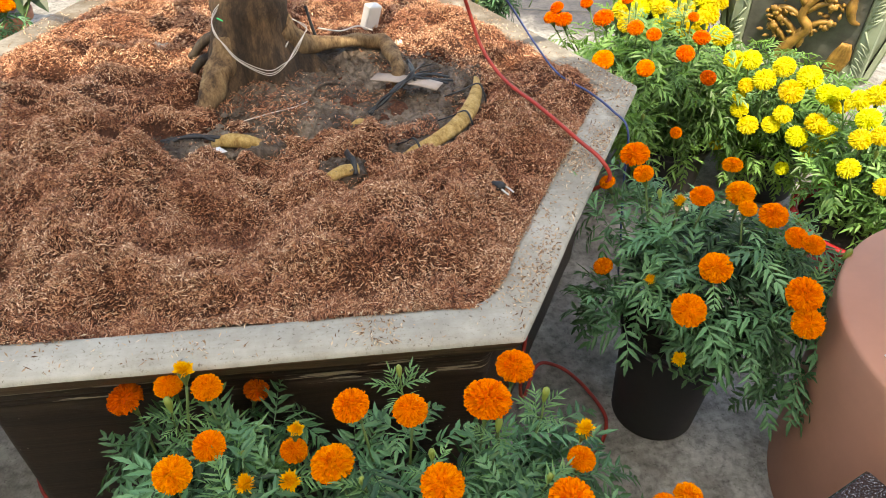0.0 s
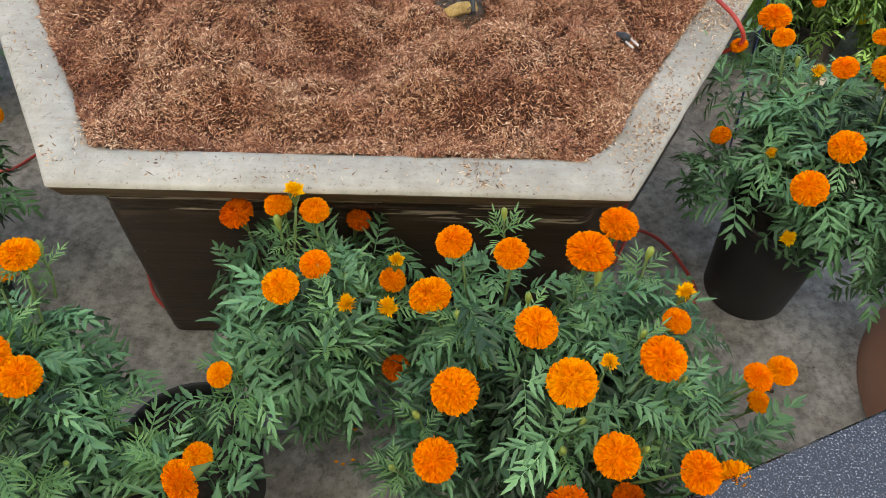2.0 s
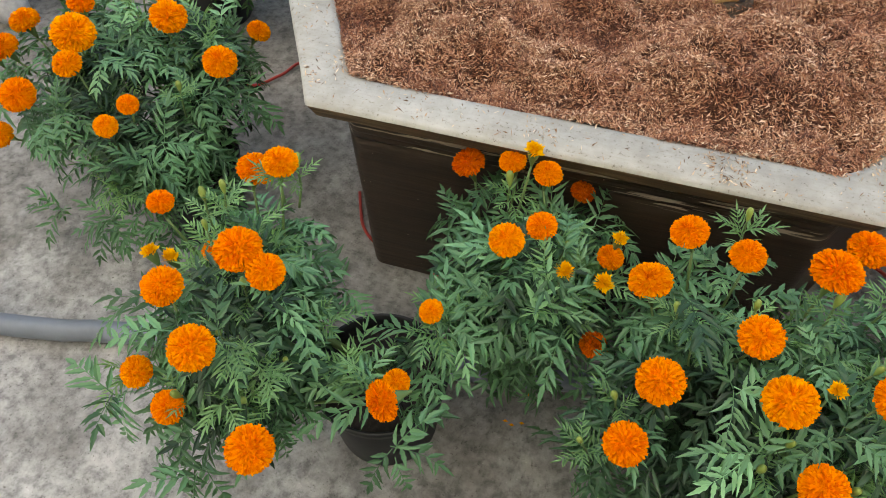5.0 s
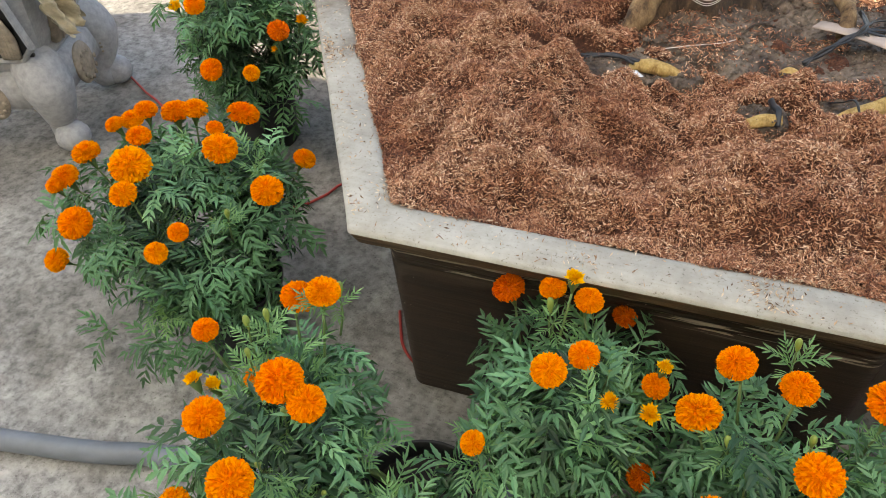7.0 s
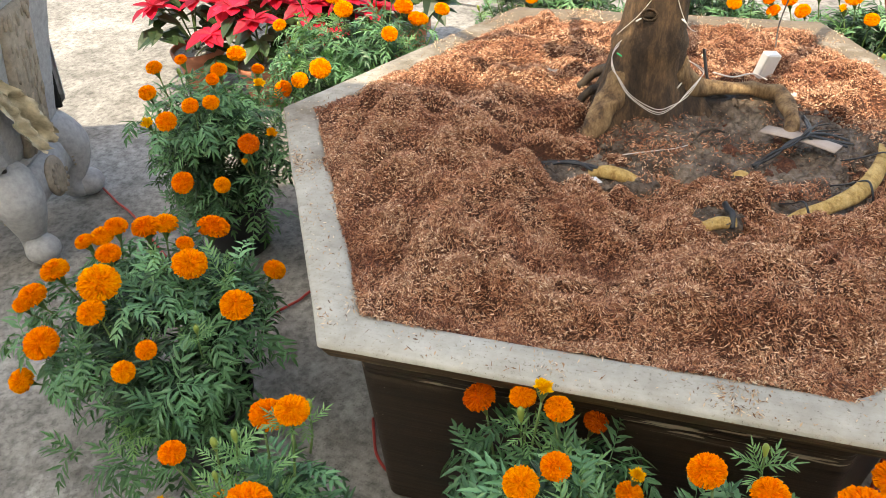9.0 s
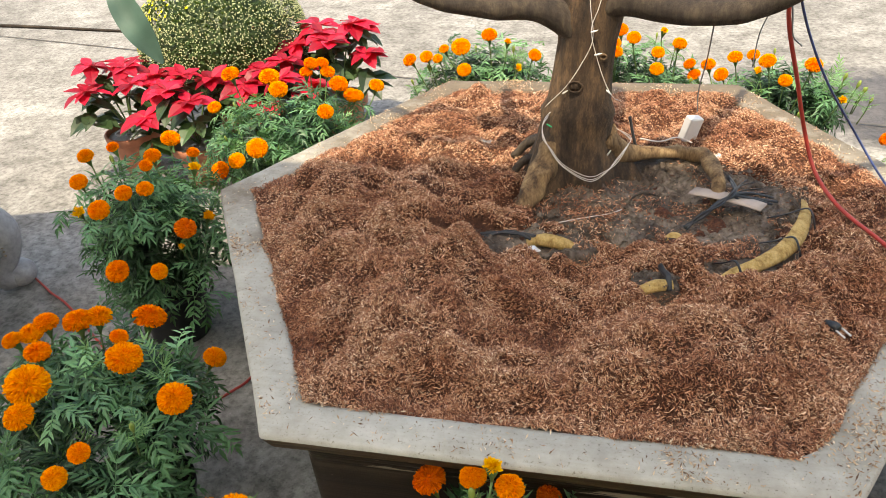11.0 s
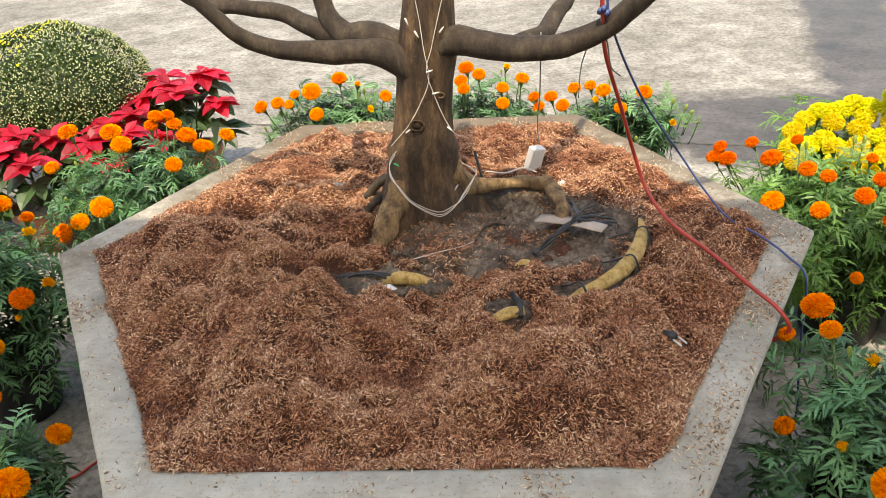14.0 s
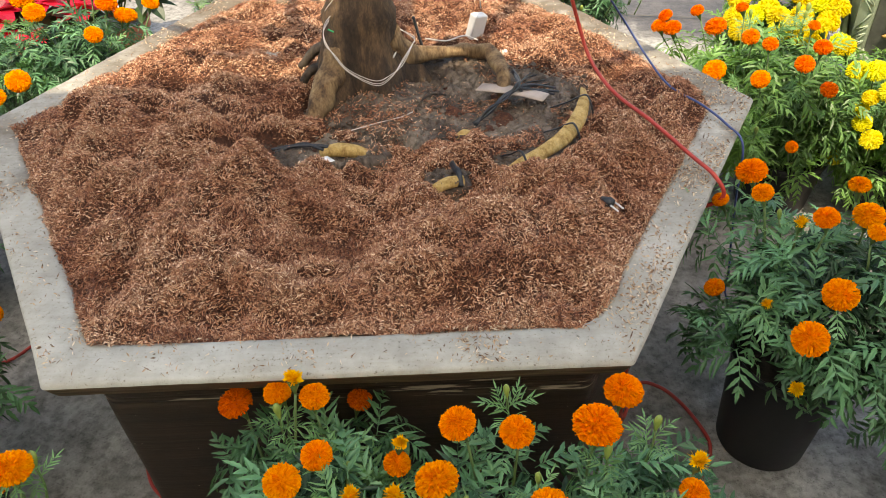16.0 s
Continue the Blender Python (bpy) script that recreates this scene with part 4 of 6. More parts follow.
def marigold(label, base, centre, radii, heads, seed, pot=(0.12, 0.22), singles=260, mass=260, buds=8, colour_name="orange", group="potted marigolds", gaze=(0.1, -0.8, 1.5), low=-0.75, young=0.12, own_pot=None, lobes=(), bud_spots=()):
    """One potted plant: pot, soil, stems, flowers with calyx, buds and leaves on an uneven dome."""
    r = random.Random(seed)
    o = Vector((base[0], base[1], 0))
    top = thing("marigold_plant", label, "flowering plant", o, group)
    if own_pot:
        own_pot(top)
    else:
        black_pot(top, *pot)
    c, rad = Vector(centre) - o, Vector(radii)
    view = Vector(gaze)
    root = Vector((0, 0, pot[1] - 0.05))
    forks = []
    for i in range(9):
        a = i * 2.4 + seed
        f = c + Vector((math.cos(a) * rad.x * 0.45, math.sin(a) * rad.y * 0.45, -rad.z * r.uniform(0.25, 0.6)))
        forks.append(f)
        line = spline([root + Vector((math.cos(a) * 0.02, math.sin(a) * 0.02, 0)), root.lerp(f, 0.5) + Vector((0, 0, 0.03)), f], 4)
        part("stem", Shape().tube(line, taper([0.0055, 0.004], len(line)), 6).mesh("stem", STEM), top)
    blooms = []
    for i, h in enumerate(heads):
        p, dm = Vector(h[:3]) - o, h[3]
        kind = h[4] if len(h) > 4 else ("gold" if dm < 0.038 and colour_name == "orange" else colour_name)
        face = ((p - c).normalized() * 0.55 + Vector((0, 0, 0.75)) + (view - Vector(h[:3])).normalized() * 0.35 + Vector((r.gauss(0, .12), r.gauss(0, .12), 0))).normalized()
        if len(h) > 5:
            face = Vector(h[5]).normalized()
        sc = dm * (0.86 if kind == "yellow" else 0.93 if kind != "gold" else 1.1)
        under = p - face * 0.30 * dm
        blooms.append((p, face, dm))
        seat = stand_up(under, face, sc, r.uniform(0, 6))
        bloom = part("flower_head" if kind != "gold" else "opening_flower", r.choice(HEADS[kind]), top, "" if kind != "gold" else "small half-open golden flower", seat)
        part("calyx", CALYX, bloom, "", seat.inverted() @ stand_up(under + face * 0.05 * dm, face, 0.7 + dm * 5, 0))
        f = min(forks, key=lambda q: (q - under).length + 0.3 * max(0, q.z - under.z))
        end = under - face * 0.03
        line = spline([f, f.lerp(end, 0.55) + Vector((0, 0, -0.02)) - face * 0.02, end], 4)
        part("stem", Shape().tube(line, taper([0.0032, 0.0024], len(line)), 5).mesh("stem", STEM), top)
    facing = blooms + [(bp, (view - o - bp).normalized(), bd) for bp, bf, bd in blooms]
    shoots = []
    for i in range(0 if bud_spots else buds):
        th, a = math.acos(r.uniform(0.15, 1.0)), r.uniform(0, 6.283)
        d = Vector((math.sin(th) * math.cos(a), math.sin(th) * math.sin(a), math.cos(th)))
        p = c + Vector((d.x * rad.x, d.y * rad.y, d.z * rad.z)) * r.uniform(0.96, 1.06)
        if not any((p - bp).dot(bf) > -0.3 * bd and ((p - bp) - bf * (p - bp).dot(bf)).length < 0.5 * bd + 0.045 for bp, bf, bd in facing):
            shoots.append((p, d))
    shoots += [(Vector(q) - o, (Vector(q) - o - c).normalized()) for q in bud_spots]
    for i, (p, d) in enumerate(shoots):
        way = Vector((d.x * .3, d.y * .3, 1)).normalized()
        part("bud", BUD_MESH, top, "green bud" if i == 0 else "", stand_up(p, way, r.uniform(0.6, 0.95), 0))
        part("stem", Shape().tube(spline([p - way * 0.016, p - way * 0.05 + Vector((r.gauss(0, .003), r.gauss(0, .003), 0)), p - way * 0.10], 3), taper([0.0017, 0.0024], 7), 5).mesh("stem", STEM), top)
        for j in range(6 if i % 2 == 0 else 3):
            ya = j * 1.047 * (1 if i % 2 == 0 else 2) + i
            part("young_leaf", r.choice(YOUNG), top, "", aim(p - way * r.uniform(.028, .060), (math.cos(ya), math.sin(ya), r.uniform(.2, .8)), 0, r.uniform(.7, 1.05)))
    # yellow and deep orange plants get the leaves with sunlight painted in
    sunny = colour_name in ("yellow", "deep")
    blades = SUNLIT_LEAVES if sunny else LEAVES
    joined = Shape()
    lump = Vector((seed * 3.1, seed * 1.7, 0))
    singles, mass = min(300, int(singles * 1.35)), int(mass * 1.7)
    jobs = [(c, rad, low, i >= singles) for i in range(singles + mass)]
    for lc, lr, ln_ in lobes:
        jobs += [(Vector(lc) - o, Vector(lr), -0.6, False)] * int(ln_ * 1.4)
    # leaves stand in tufts of about five round a shoot
    left = 0
    for c, rad, low, inner in jobs:
        if left == 0 or inner != was:
            left, was, fresh, pale = r.randint(4, 6), inner, r.random() < young, r.random() < 0.42
            u, a = r.uniform(low, 1.0), r.uniform(0, 6.283)
            sn = math.sqrt(max(0, 1 - u * u))
            d = Vector((sn * math.cos(a), sn * math.sin(a), u))
            w = 1 + 0.22 * noise.noise(d * 1.9 + lump)
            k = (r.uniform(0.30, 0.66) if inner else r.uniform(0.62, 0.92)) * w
            node_p = c + Vector((d.x * rad.x, d.y * rad.y, d.z * rad.z)) * k
            axis = Vector((d.x, d.y, d.z * 0.5 + 0.55)).normalized()
            e1 = axis.orthogonal().normalized()
            e2 = axis.cross(e1)
            turn0 = r.uniform(0, 6.283)
        left -= 1
        p = node_p - axis * 0.011 * left
        if p.z < 0.10:
            continue
        b = turn0 + left * 2.4 + r.gauss(0, .2)
        grow = (e1 * math.cos(b) + e2 * math.sin(b)) + axis * r.uniform(0.15, 0.75) + Vector((0, 0, r.uniform(-0.15, 0.1)))
        m = aim(p, grow, r.uniform(-0.3, 0.3), r.uniform(0.72, 1.12))
        spots = (m @ Vector((0.055, 0, 0)), m @ Vector((0.088, 0, -0.02)), m @ Vector((0.02, 0, 0)))
        if any((q - bp).dot(bf) > -0.25 * bd and ((q - bp) - bf * (q - bp).dot(bf)).length < 0.5 * bd + 0.014 and (q - bp).length < 0.24 for bp, bf, bd in facing for q in spots):
            continue
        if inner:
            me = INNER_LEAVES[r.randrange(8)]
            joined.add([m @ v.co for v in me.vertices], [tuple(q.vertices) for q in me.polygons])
        elif fresh and u > 0.0:
            part("young_leaf", r.choice(YOUNG), top, "", aim(p, grow + axis * 0.6, r.uniform(-.3, .3), r.uniform(0.9, 1.4)))
        else:
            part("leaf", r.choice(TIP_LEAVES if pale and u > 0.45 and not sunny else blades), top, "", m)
    # the joined inner leaves take the green with shade painted in
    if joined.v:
        fo = part("foliage", joined.mesh("foliage", LEAF_MASS_SUNLIT if sunny else LEAF_MASS_SHADED, False), top, "dense green feathery leaves")
        fo["kind"] = "stuff"
    return top


marigold("orange marigold in a black pot beside a grey pipe", (-0.275, -0.298), (-0.478, -0.398, 0.405), (0.165, 0.25, 0.22),
         [(-0.52, -0.164, 0.576, 0.069), (-0.444, -0.198, 0.648, 0.06), (-0.653, -0.268, 0.559, 0.049), (-0.438, -0.367, 0.633, 0.077), (-0.388, -0.383, 0.617, 0.062), (-0.551, -0.429, 0.574, 0.068), (-0.455, -0.513, 0.573, 0.074), (-0.586, -0.524, 0.45, 0.056), (-0.518, -0.557, 0.428, 0.059), (-0.334, -0.603, 0.496, 0.075), (-0.186, -0.471, 0.481, 0.068, 'orange', (-0.5, -0.5, 0.2)), (-0.191, -0.401, 0.409, 0.048), (-0.661, -0.329, 0.491, 0.033), (-0.621, -0.328, 0.491, 0.035), (-0.551, -0.299, 0.501, 0.044)], 1,
         (0.128, 0.22), 210, 90, 10, young=0.4, bud_spots=[(-0.456, -0.177, 0.64), (-0.431, -0.172, 0.628), (-0.537, -0.24, 0.604), (-0.566, -0.259, 0.597), (-0.549, -0.298, 0.568), (-0.447, -0.373, 0.548), (-0.394, -0.523, 0.46), (-0.358, -0.443, 0.468), (-0.461, -0.449, 0.509), (-0.502, -0.542, 0.453)], lobes=[((-0.209, -0.445, 0.36), (0.11, 0.09, 0.12), 36), ((-0.558, -0.425, 0.367), (0.13, 0.19, 0.17), 40), ((-0.484, -0.243, 0.493), (0.1, 0.07, 0.1), 30)])
marigold("small loose orange marigold against the planter", (-0.048, 0.065), (-0.026, -0.16, 0.38), (0.185, 0.13, 0.20),
         [(-0.195, 0.022, 0.502, 0.066, 'deep'), (-0.107, -0.004, 0.558, 0.052), (-0.039, -0.028, 0.571, 0.053), (0.02, 0.062, 0.446, 0.05, 'deep'), (-0.068, -0.201, 0.588, 0.06), (-0.023, -0.149, 0.577, 0.053), (0.029, -0.203, 0.544, 0.034), (0.095, -0.107, 0.485, 0.049), (0.092, -0.185, 0.514, 0.035), (0.103, -0.204, 0.354, 0.054, 'deep'), (-0.067, -0.030, 0.618, 0.035), (0.102, -0.1, 0.529, 0.028), (-0.164, -0.299, 0.484, 0.044)], 2, (0.10, 0.16), 190, 60, 7, low=-0.9, young=0.2, bud_spots=[(-0.103, -0.038, 0.548), (0.019, -0.133, 0.521)], lobes=[((-0.05, -0.029, 0.42), (0.19, 0.08, 0.15), 50), ((-0.066, -0.202, 0.463), (0.1, 0.08, 0.1), 20), ((-0.155, -0.283, 0.397), (0.08, 0.07, 0.08), 20)])
marigold("large bushy orange marigold in a black pot", (0.374, -0.206), (0.369, -0.279, 0.355), (0.33, 0.25, 0.25),
         [(0.16, -0.181, 0.547, 0.073), (0.195, -0.14, 0.631, 0.06), (0.285, -0.149, 0.617, 0.057), (0.404, -0.155, 0.635, 0.078), (0.475, -0.042, 0.571, 0.069), (0.32, -0.265, 0.587, 0.068), (0.367, -0.347, 0.572, 0.077), (0.201, -0.341, 0.527, 0.076), (0.174, -0.421, 0.461, 0.07), (0.434, -0.43, 0.51, 0.07), (0.499, -0.318, 0.595, 0.071), (0.369, -0.473, 0.439, 0.066, 'deep', (0.1, -0.9, 0.1)), (0.547, -0.455, 0.52, 0.064), (0.477, -0.439, 0.372, 0.055, 'deep'), (0.639, -0.331, 0.57, 0.047), (0.685, -0.309, 0.553, 0.049), (0.687, -0.305, 0.449, 0.04), (0.548, -0.204, 0.598, 0.034), (0.619, -0.439, 0.454, 0.066), (0.546, -0.222, 0.549, 0.047), (0.419, -0.326, 0.594, 0.028)], 3, (0.13, 0.22), 260, 200, 14, low=-0.85, bud_spots=[(0.273, -0.1, 0.651), (0.311, -0.212, 0.585), (0.206, -0.223, 0.548), (0.237, -0.264, 0.537), (0.39, -0.374, 0.504), (0.363, -0.406, 0.469), (0.111, -0.426, 0.442), (0.145, -0.359, 0.481), (0.536, -0.326, 0.549), (0.481, -0.265, 0.573), (0.497, -0.149, 0.622), (0.418, -0.181, 0.601), (0.48, -0.411, 0.49)], lobes=[((0.305, -0.169, 0.49), (0.19, 0.09, 0.12), 50), ((0.516, -0.188, 0.463), (0.12, 0.12, 0.12), 25), ((0.611, -0.331, 0.451), (0.11, 0.11, 0.12), 30)])
marigold("orange marigold in a tall black pot beside a terracotta jar", (0.941, 0.257), (1.002, 0.25, 0.446), (0.27, 0.27, 0.21),
         [(0.916, 0.151, 0.58, 0.068), (0.835, 0.069, 0.552, 0.068), (0.846, 0.066, 0.416, 0.033), (0.806, 0.187, 0.525, 0.025), (0.759, 0.32, 0.45, 0.046), (0.921, 0.281, 0.659, 0.051), (1.019, 0.304, 0.642, 0.063), (1.002, 0.238, 0.652, 0.039), (1.051, 0.222, 0.644, 0.061), (1.059, 0.063, 0.574, 0.074), (1.059, 0.025, 0.535, 0.064), (1.079, 0.168, 0.627, 0.048), (1.118, 0.161, 0.61, 0.045), (0.867, 0.514, 0.612, 0.07), (0.815, 0.342, 0.679, 0.044), (0.803, 0.489, 0.555, 0.039), (1.049, 0.409, 0.639, 0.046), (0.885, 0.298, 0.634, 0.033)], 4,
         (0.125, 0.31), 250, 130, 6, low=-0.45, lobes=[((1.13, 0.122, 0.355), (0.12, 0.12, 0.14), 40), ((0.817, 0.257, 0.424), (0.14, 0.16, 0.15), 55), ((0.838, 0.431, 0.521), (0.11, 0.1, 0.1), 30)])
marigold("orange marigold in a black pot beside the planter", (-0.928, 0.107), (-1.01, 0.14, 0.375), (0.33, 0.32, 0.24),
         [(-1.216, 0.222, 0.547, 0.047), (-1.186, 0.252, 0.547, 0.059), (-1.165, 0.282, 0.557, 0.059), (-1.086, 0.159, 0.583, 0.058), (-1.111, 0.318, 0.539, 0.073), (-1.073, 0.343, 0.536, 0.067), (-0.968, 0.384, 0.513, 0.083), (-0.932, 0.231, 0.582, 0.042), (-0.886, 0.174, 0.578, 0.08), (-1.253, 0.145, 0.515, 0.07), (-1.045, 0.068, 0.58, 0.092), (-1.27, 0.075, 0.492, 0.07), (-1.026, 0.003, 0.556, 0.062), (-1.135, -0.054, 0.496, 0.078), (-1.223, -0.078, 0.381, 0.06), (-0.74, 0.106, 0.546, 0.073), (-0.792, 0.341, 0.442, 0.058), (-0.877, -0.035, 0.518, 0.045), (-0.912, -0.078, 0.489, 0.05), (-1.279, 0.05, 0.485, 0.044)], 5, (0.125, 0.22), 230, 190, 8, lobes=[((-1.17, 0.10, 0.42), (0.17, 0.22, 0.15), 75), ((-1.02, 0.22, 0.45), (0.18, 0.18, 0.12), 60), ((-0.83, 0.20, 0.43), (0.13, 0.18, 0.12), 40), ((-1.017, 0.006, 0.252), (0.27, 0.2, 0.15), 30), ((-0.934, 0.027, 0.232), (0.19, 0.19, 0.13), 45)])
marigold("tall orange marigold with small flowers beside the planter", (-1.305, 0.91), (-1.265, 0.88, 0.40), (0.25, 0.24, 0.30),
         [(-1.423, 0.886, 0.671, 0.052), (-1.373, 0.768, 0.651, 0.053), (-1.312, 0.876, 0.709, 0.038), (-1.222, 0.745, 0.635, 0.051), (-1.172, 0.775, 0.635, 0.051), (-1.287, 0.706, 0.6, 0.063), (-1.354, 0.706, 0.587, 0.037), (-1.221, 1.026, 0.669, 0.062), (-1.191, 0.875, 0.687, 0.052), (-1.151, 1.016, 0.628, 0.041), (-1.1, 0.925, 0.626, 0.037), (-1.191, 0.835, 0.676, 0.04), (-1.075, 0.766, 0.517, 0.066, 'deep'), (-1.247, 0.646, 0.436, 0.07), (-1.141, 0.684, 0.418, 0.051), (-1.082, 0.735, 0.473, 0.022), (-1.051, 0.855, 0.504, 0.037)], 6, (0.12, 0.20), 250, 190, 6, lobes=[((-1.27, 0.80, 0.56), (0.19, 0.16, 0.11), 70), ((-1.15, 0.92, 0.56), (0.14, 0.15, 0.10), 45)])
marigold("low orange marigold among poinsettias", (-1.102, 1.573), (-1.086, 1.536, 0.406), (0.36, 0.24, 0.22),
         [(-1.298, 1.598, 0.654, 0.072), (-1.137, 1.587, 0.651, 0.078), (-1.067, 1.497, 0.64, 0.071), (-1.091, 1.3, 0.505, 0.077), (-1.253, 1.297, 0.412, 0.072), (-1.172, 1.287, 0.46, 0.062), (-0.886, 1.456, 0.577, 0.061), (-0.765, 1.684, 0.585, 0.06), (-0.905, 1.665, 0.597, 0.074), (-0.856, 1.655, 0.556, 0.065), (-1.026, 1.666, 0.639, 0.053), (-1.005, 1.676, 0.669, 0.057), (-0.965, 1.686, 0.668, 0.052), (-0.945, 1.676, 0.638, 0.057), (-0.836, 1.655, 0.556, 0.056), (-1.28, 1.408, 0.604, 0.051)], 7, (0.12, 0.20), 220, 160, 6, lobes=[((-0.936, 1.595, 0.506), (0.19, 0.13, 0.12), 50), ((-1.159, 1.487, 0.509), (0.18, 0.14, 0.12), 40)])
marigold("orange marigold behind the planter", (-0.437, 2.099), (-0.428, 2.09, 0.418), (0.36, 0.20, 0.22),
         [(-0.719, 1.991, 0.57, 0.06), (-0.638, 1.95, 0.599, 0.055), (-0.588, 1.93, 0.598, 0.042), (-0.498, 1.953, 0.639, 0.077), (-0.567, 1.96, 0.627, 0.042), (-0.391, 1.99, 0.674, 0.065), (-0.211, 1.957, 0.606, 0.053), (-0.478, 1.899, 0.566, 0.059), (-0.269, 1.908, 0.572, 0.034), (-0.317, 1.968, 0.652, 0.029)], 8,
         (0.12, 0.20), 150, 220, 8)
marigold("orange marigold behind the planter", (0.176, 2.073), (0.19, 2.086, 0.408), (0.26, 0.20, 0.23),
         [(0.099, 2.116, 0.653, 0.066), (0.151, 1.996, 0.663, 0.056), (0.08, 2.016, 0.634, 0.056), (0.09, 1.976, 0.614, 0.052), (0.24, 1.946, 0.624, 0.051), (0.26, 2.046, 0.67, 0.031), (0.318, 2.004, 0.638, 0.056), (0.239, 1.916, 0.572, 0.055)], 9, (0.12, 0.20), 130, 200, 5)
marigold("orange marigold behind the planter", (0.681, 1.994), (0.685, 2.005, 0.382), (0.32, 0.21, 0.22),
         [(0.365, 2.065, 0.538, 0.05), (0.434, 2.065, 0.537, 0.058), (0.384, 2.055, 0.498, 0.055), (0.466, 1.935, 0.547, 0.056), (0.526, 2.063, 0.568, 0.058), (0.576, 1.985, 0.604, 0.049), (0.616, 1.925, 0.604, 0.063), (0.586, 1.895, 0.575, 0.037), (0.675, 1.865, 0.554, 0.051), (0.765, 1.895, 0.601, 0.064), (0.863, 1.826, 0.5, 0.031)], 10,
         (0.12, 0.20), 150, 220, 8)
marigold("deep orange marigold at the planter's corner", (1.308, 1.218), (1.292, 1.264, 0.337), (0.34, 0.36, 0.28),
         [(0.938, 1.545, 0.491, 0.054), (0.958, 1.555, 0.521, 0.05), (0.977, 1.525, 0.491, 0.065), (1.058, 1.545, 0.538, 0.047), (1.061, 1.37, 0.56, 0.071), (1.141, 1.395, 0.607, 0.041), (1.113, 1.224, 0.589, 0.055), (1.013, 1.189, 0.504, 0.071, 'orange'), (1.113, 1.094, 0.52, 0.057, 'orange'), (1.154, 1.174, 0.588, 0.048), (1.224, 1.084, 0.567, 0.057), (1.283, 1.124, 0.596, 0.055), (1.283, 1.204, 0.625, 0.036), (1.199, 0.975, 0.363, 0.038, 'orange'), (1.282, 1.024, 0.516, 0.051)], 11, (0.14, 0.20), 220, 340, 10, "deep", lobes=[((1.019, 1.444, 0.394), (0.15, 0.16, 0.15), 50), ((1.143, 1.222, 0.471), (0.2, 0.22, 0.12), 55)])
marigold("bright yellow marigold mound in a pot", (1.344, 1.741), (1.438, 1.766, 0.285), (0.21, 0.28, 0.25),
         [(1.286, 1.775, 0.477, 0.092), (1.332, 1.803, 0.508, 0.092), (1.385, 1.816, 0.534, 0.092), (1.418, 1.795, 0.534, 0.092), (1.45, 1.792, 0.544, 0.092), (1.496, 1.799, 0.565, 0.092), (1.532, 1.768, 0.562, 0.092), (1.586, 1.732, 0.564, 0.092), (1.613, 1.77, 0.595, 0.092), (1.514, 1.738, 0.538, 0.092), (1.482, 1.704, 0.507, 0.092), (1.415, 1.756, 0.51, 0.092), (1.578, 1.676, 0.53, 0.092), (1.533, 1.645, 0.496, 0.092), (1.573, 1.618, 0.499, 0.092), (1.37, 1.71, 0.469, 0.092), (1.461, 1.64, 0.466, 0.092), (1.391, 1.667, 0.454, 0.092), (1.259, 1.719, 0.437, 0.092), (1.532, 1.583, 0.465, 0.092), (1.437, 1.611, 0.443, 0.092), (1.446, 1.568, 0.425, 0.092), (1.486, 1.561, 0.438, 0.092), (1.32, 1.703, 0.448, 0.092), (1.378, 1.609, 0.42, 0.092), (1.547, 1.49, 0.425, 0.092), (1.265, 1.662, 0.409, 0.092), (1.619, 1.7, 0.56, 0.092)], 12, (0.14, 0.20), 120, 260, 0, "yellow", "yellow marigolds", lobes=[((1.386, 1.846, 0.431), (0.2, 0.2, 0.14), 60)])
marigold("bright yellow marigold mound in a pot", (1.658, 1.169), (1.662, 1.229, 0.272), (0.30, 0.34, 0.24),
         [(1.431, 0.988, 0.37, 0.072), (1.481, 0.95, 0.391, 0.064), (1.503, 0.94, 0.431, 0.067), (1.524, 0.969, 0.489, 0.085), (1.464, 1.028, 0.501, 0.079), (1.574, 0.979, 0.528, 0.086), (1.412, 1.029, 0.403, 0.064), (1.424, 1.048, 0.472, 0.056), (1.412, 1.059, 0.432, 0.053), (1.55, 0.911, 0.37, 0.075), (1.613, 0.93, 0.497, 0.075), (1.63, 0.882, 0.388, 0.071), (1.591, 0.901, 0.418, 0.074), (1.448, 1.479, 0.498, 0.08), (1.423, 1.258, 0.53, 0.076), (1.414, 1.138, 0.511, 0.077), (1.445, 1.098, 0.531, 0.076), (1.515, 1.029, 0.539, 0.076), (1.652, 0.911, 0.476, 0.075), (1.598, 0.892, 0.319, 0.065), (1.406, 1.091, 0.243, 0.059), (1.565, 0.943, 0.23, 0.051), (1.32, 1.528, 0.521, 0.072), (1.389, 1.489, 0.49, 0.06)], 13, (0.14, 0.20), 200, 260, 0, "yellow", "yellow marigolds")


def red_bowl(top):
    s = Shape().lathe([(0.085, 0.0), (0.092, 0.006), (0.125, 0.05), (0.165, 0.12), (0.178, 0.17), (0.176, 0.195), (0.192, 0.200), (0.196, 0.212), (0.188, 0.220), (0.172, 0.214), (0.166, 0.18)], 44)
    part("bowl", s.mesh("bowl", RED_BOWL), top, "glossy red glazed bowl")
    e = Shape().lathe([(0.168, 0.19), (0.09, 0.196), (0.002, 0.198)], 24)
    part("soil", e.mesh("soil", POT_SOIL), top, "dark potting soil")


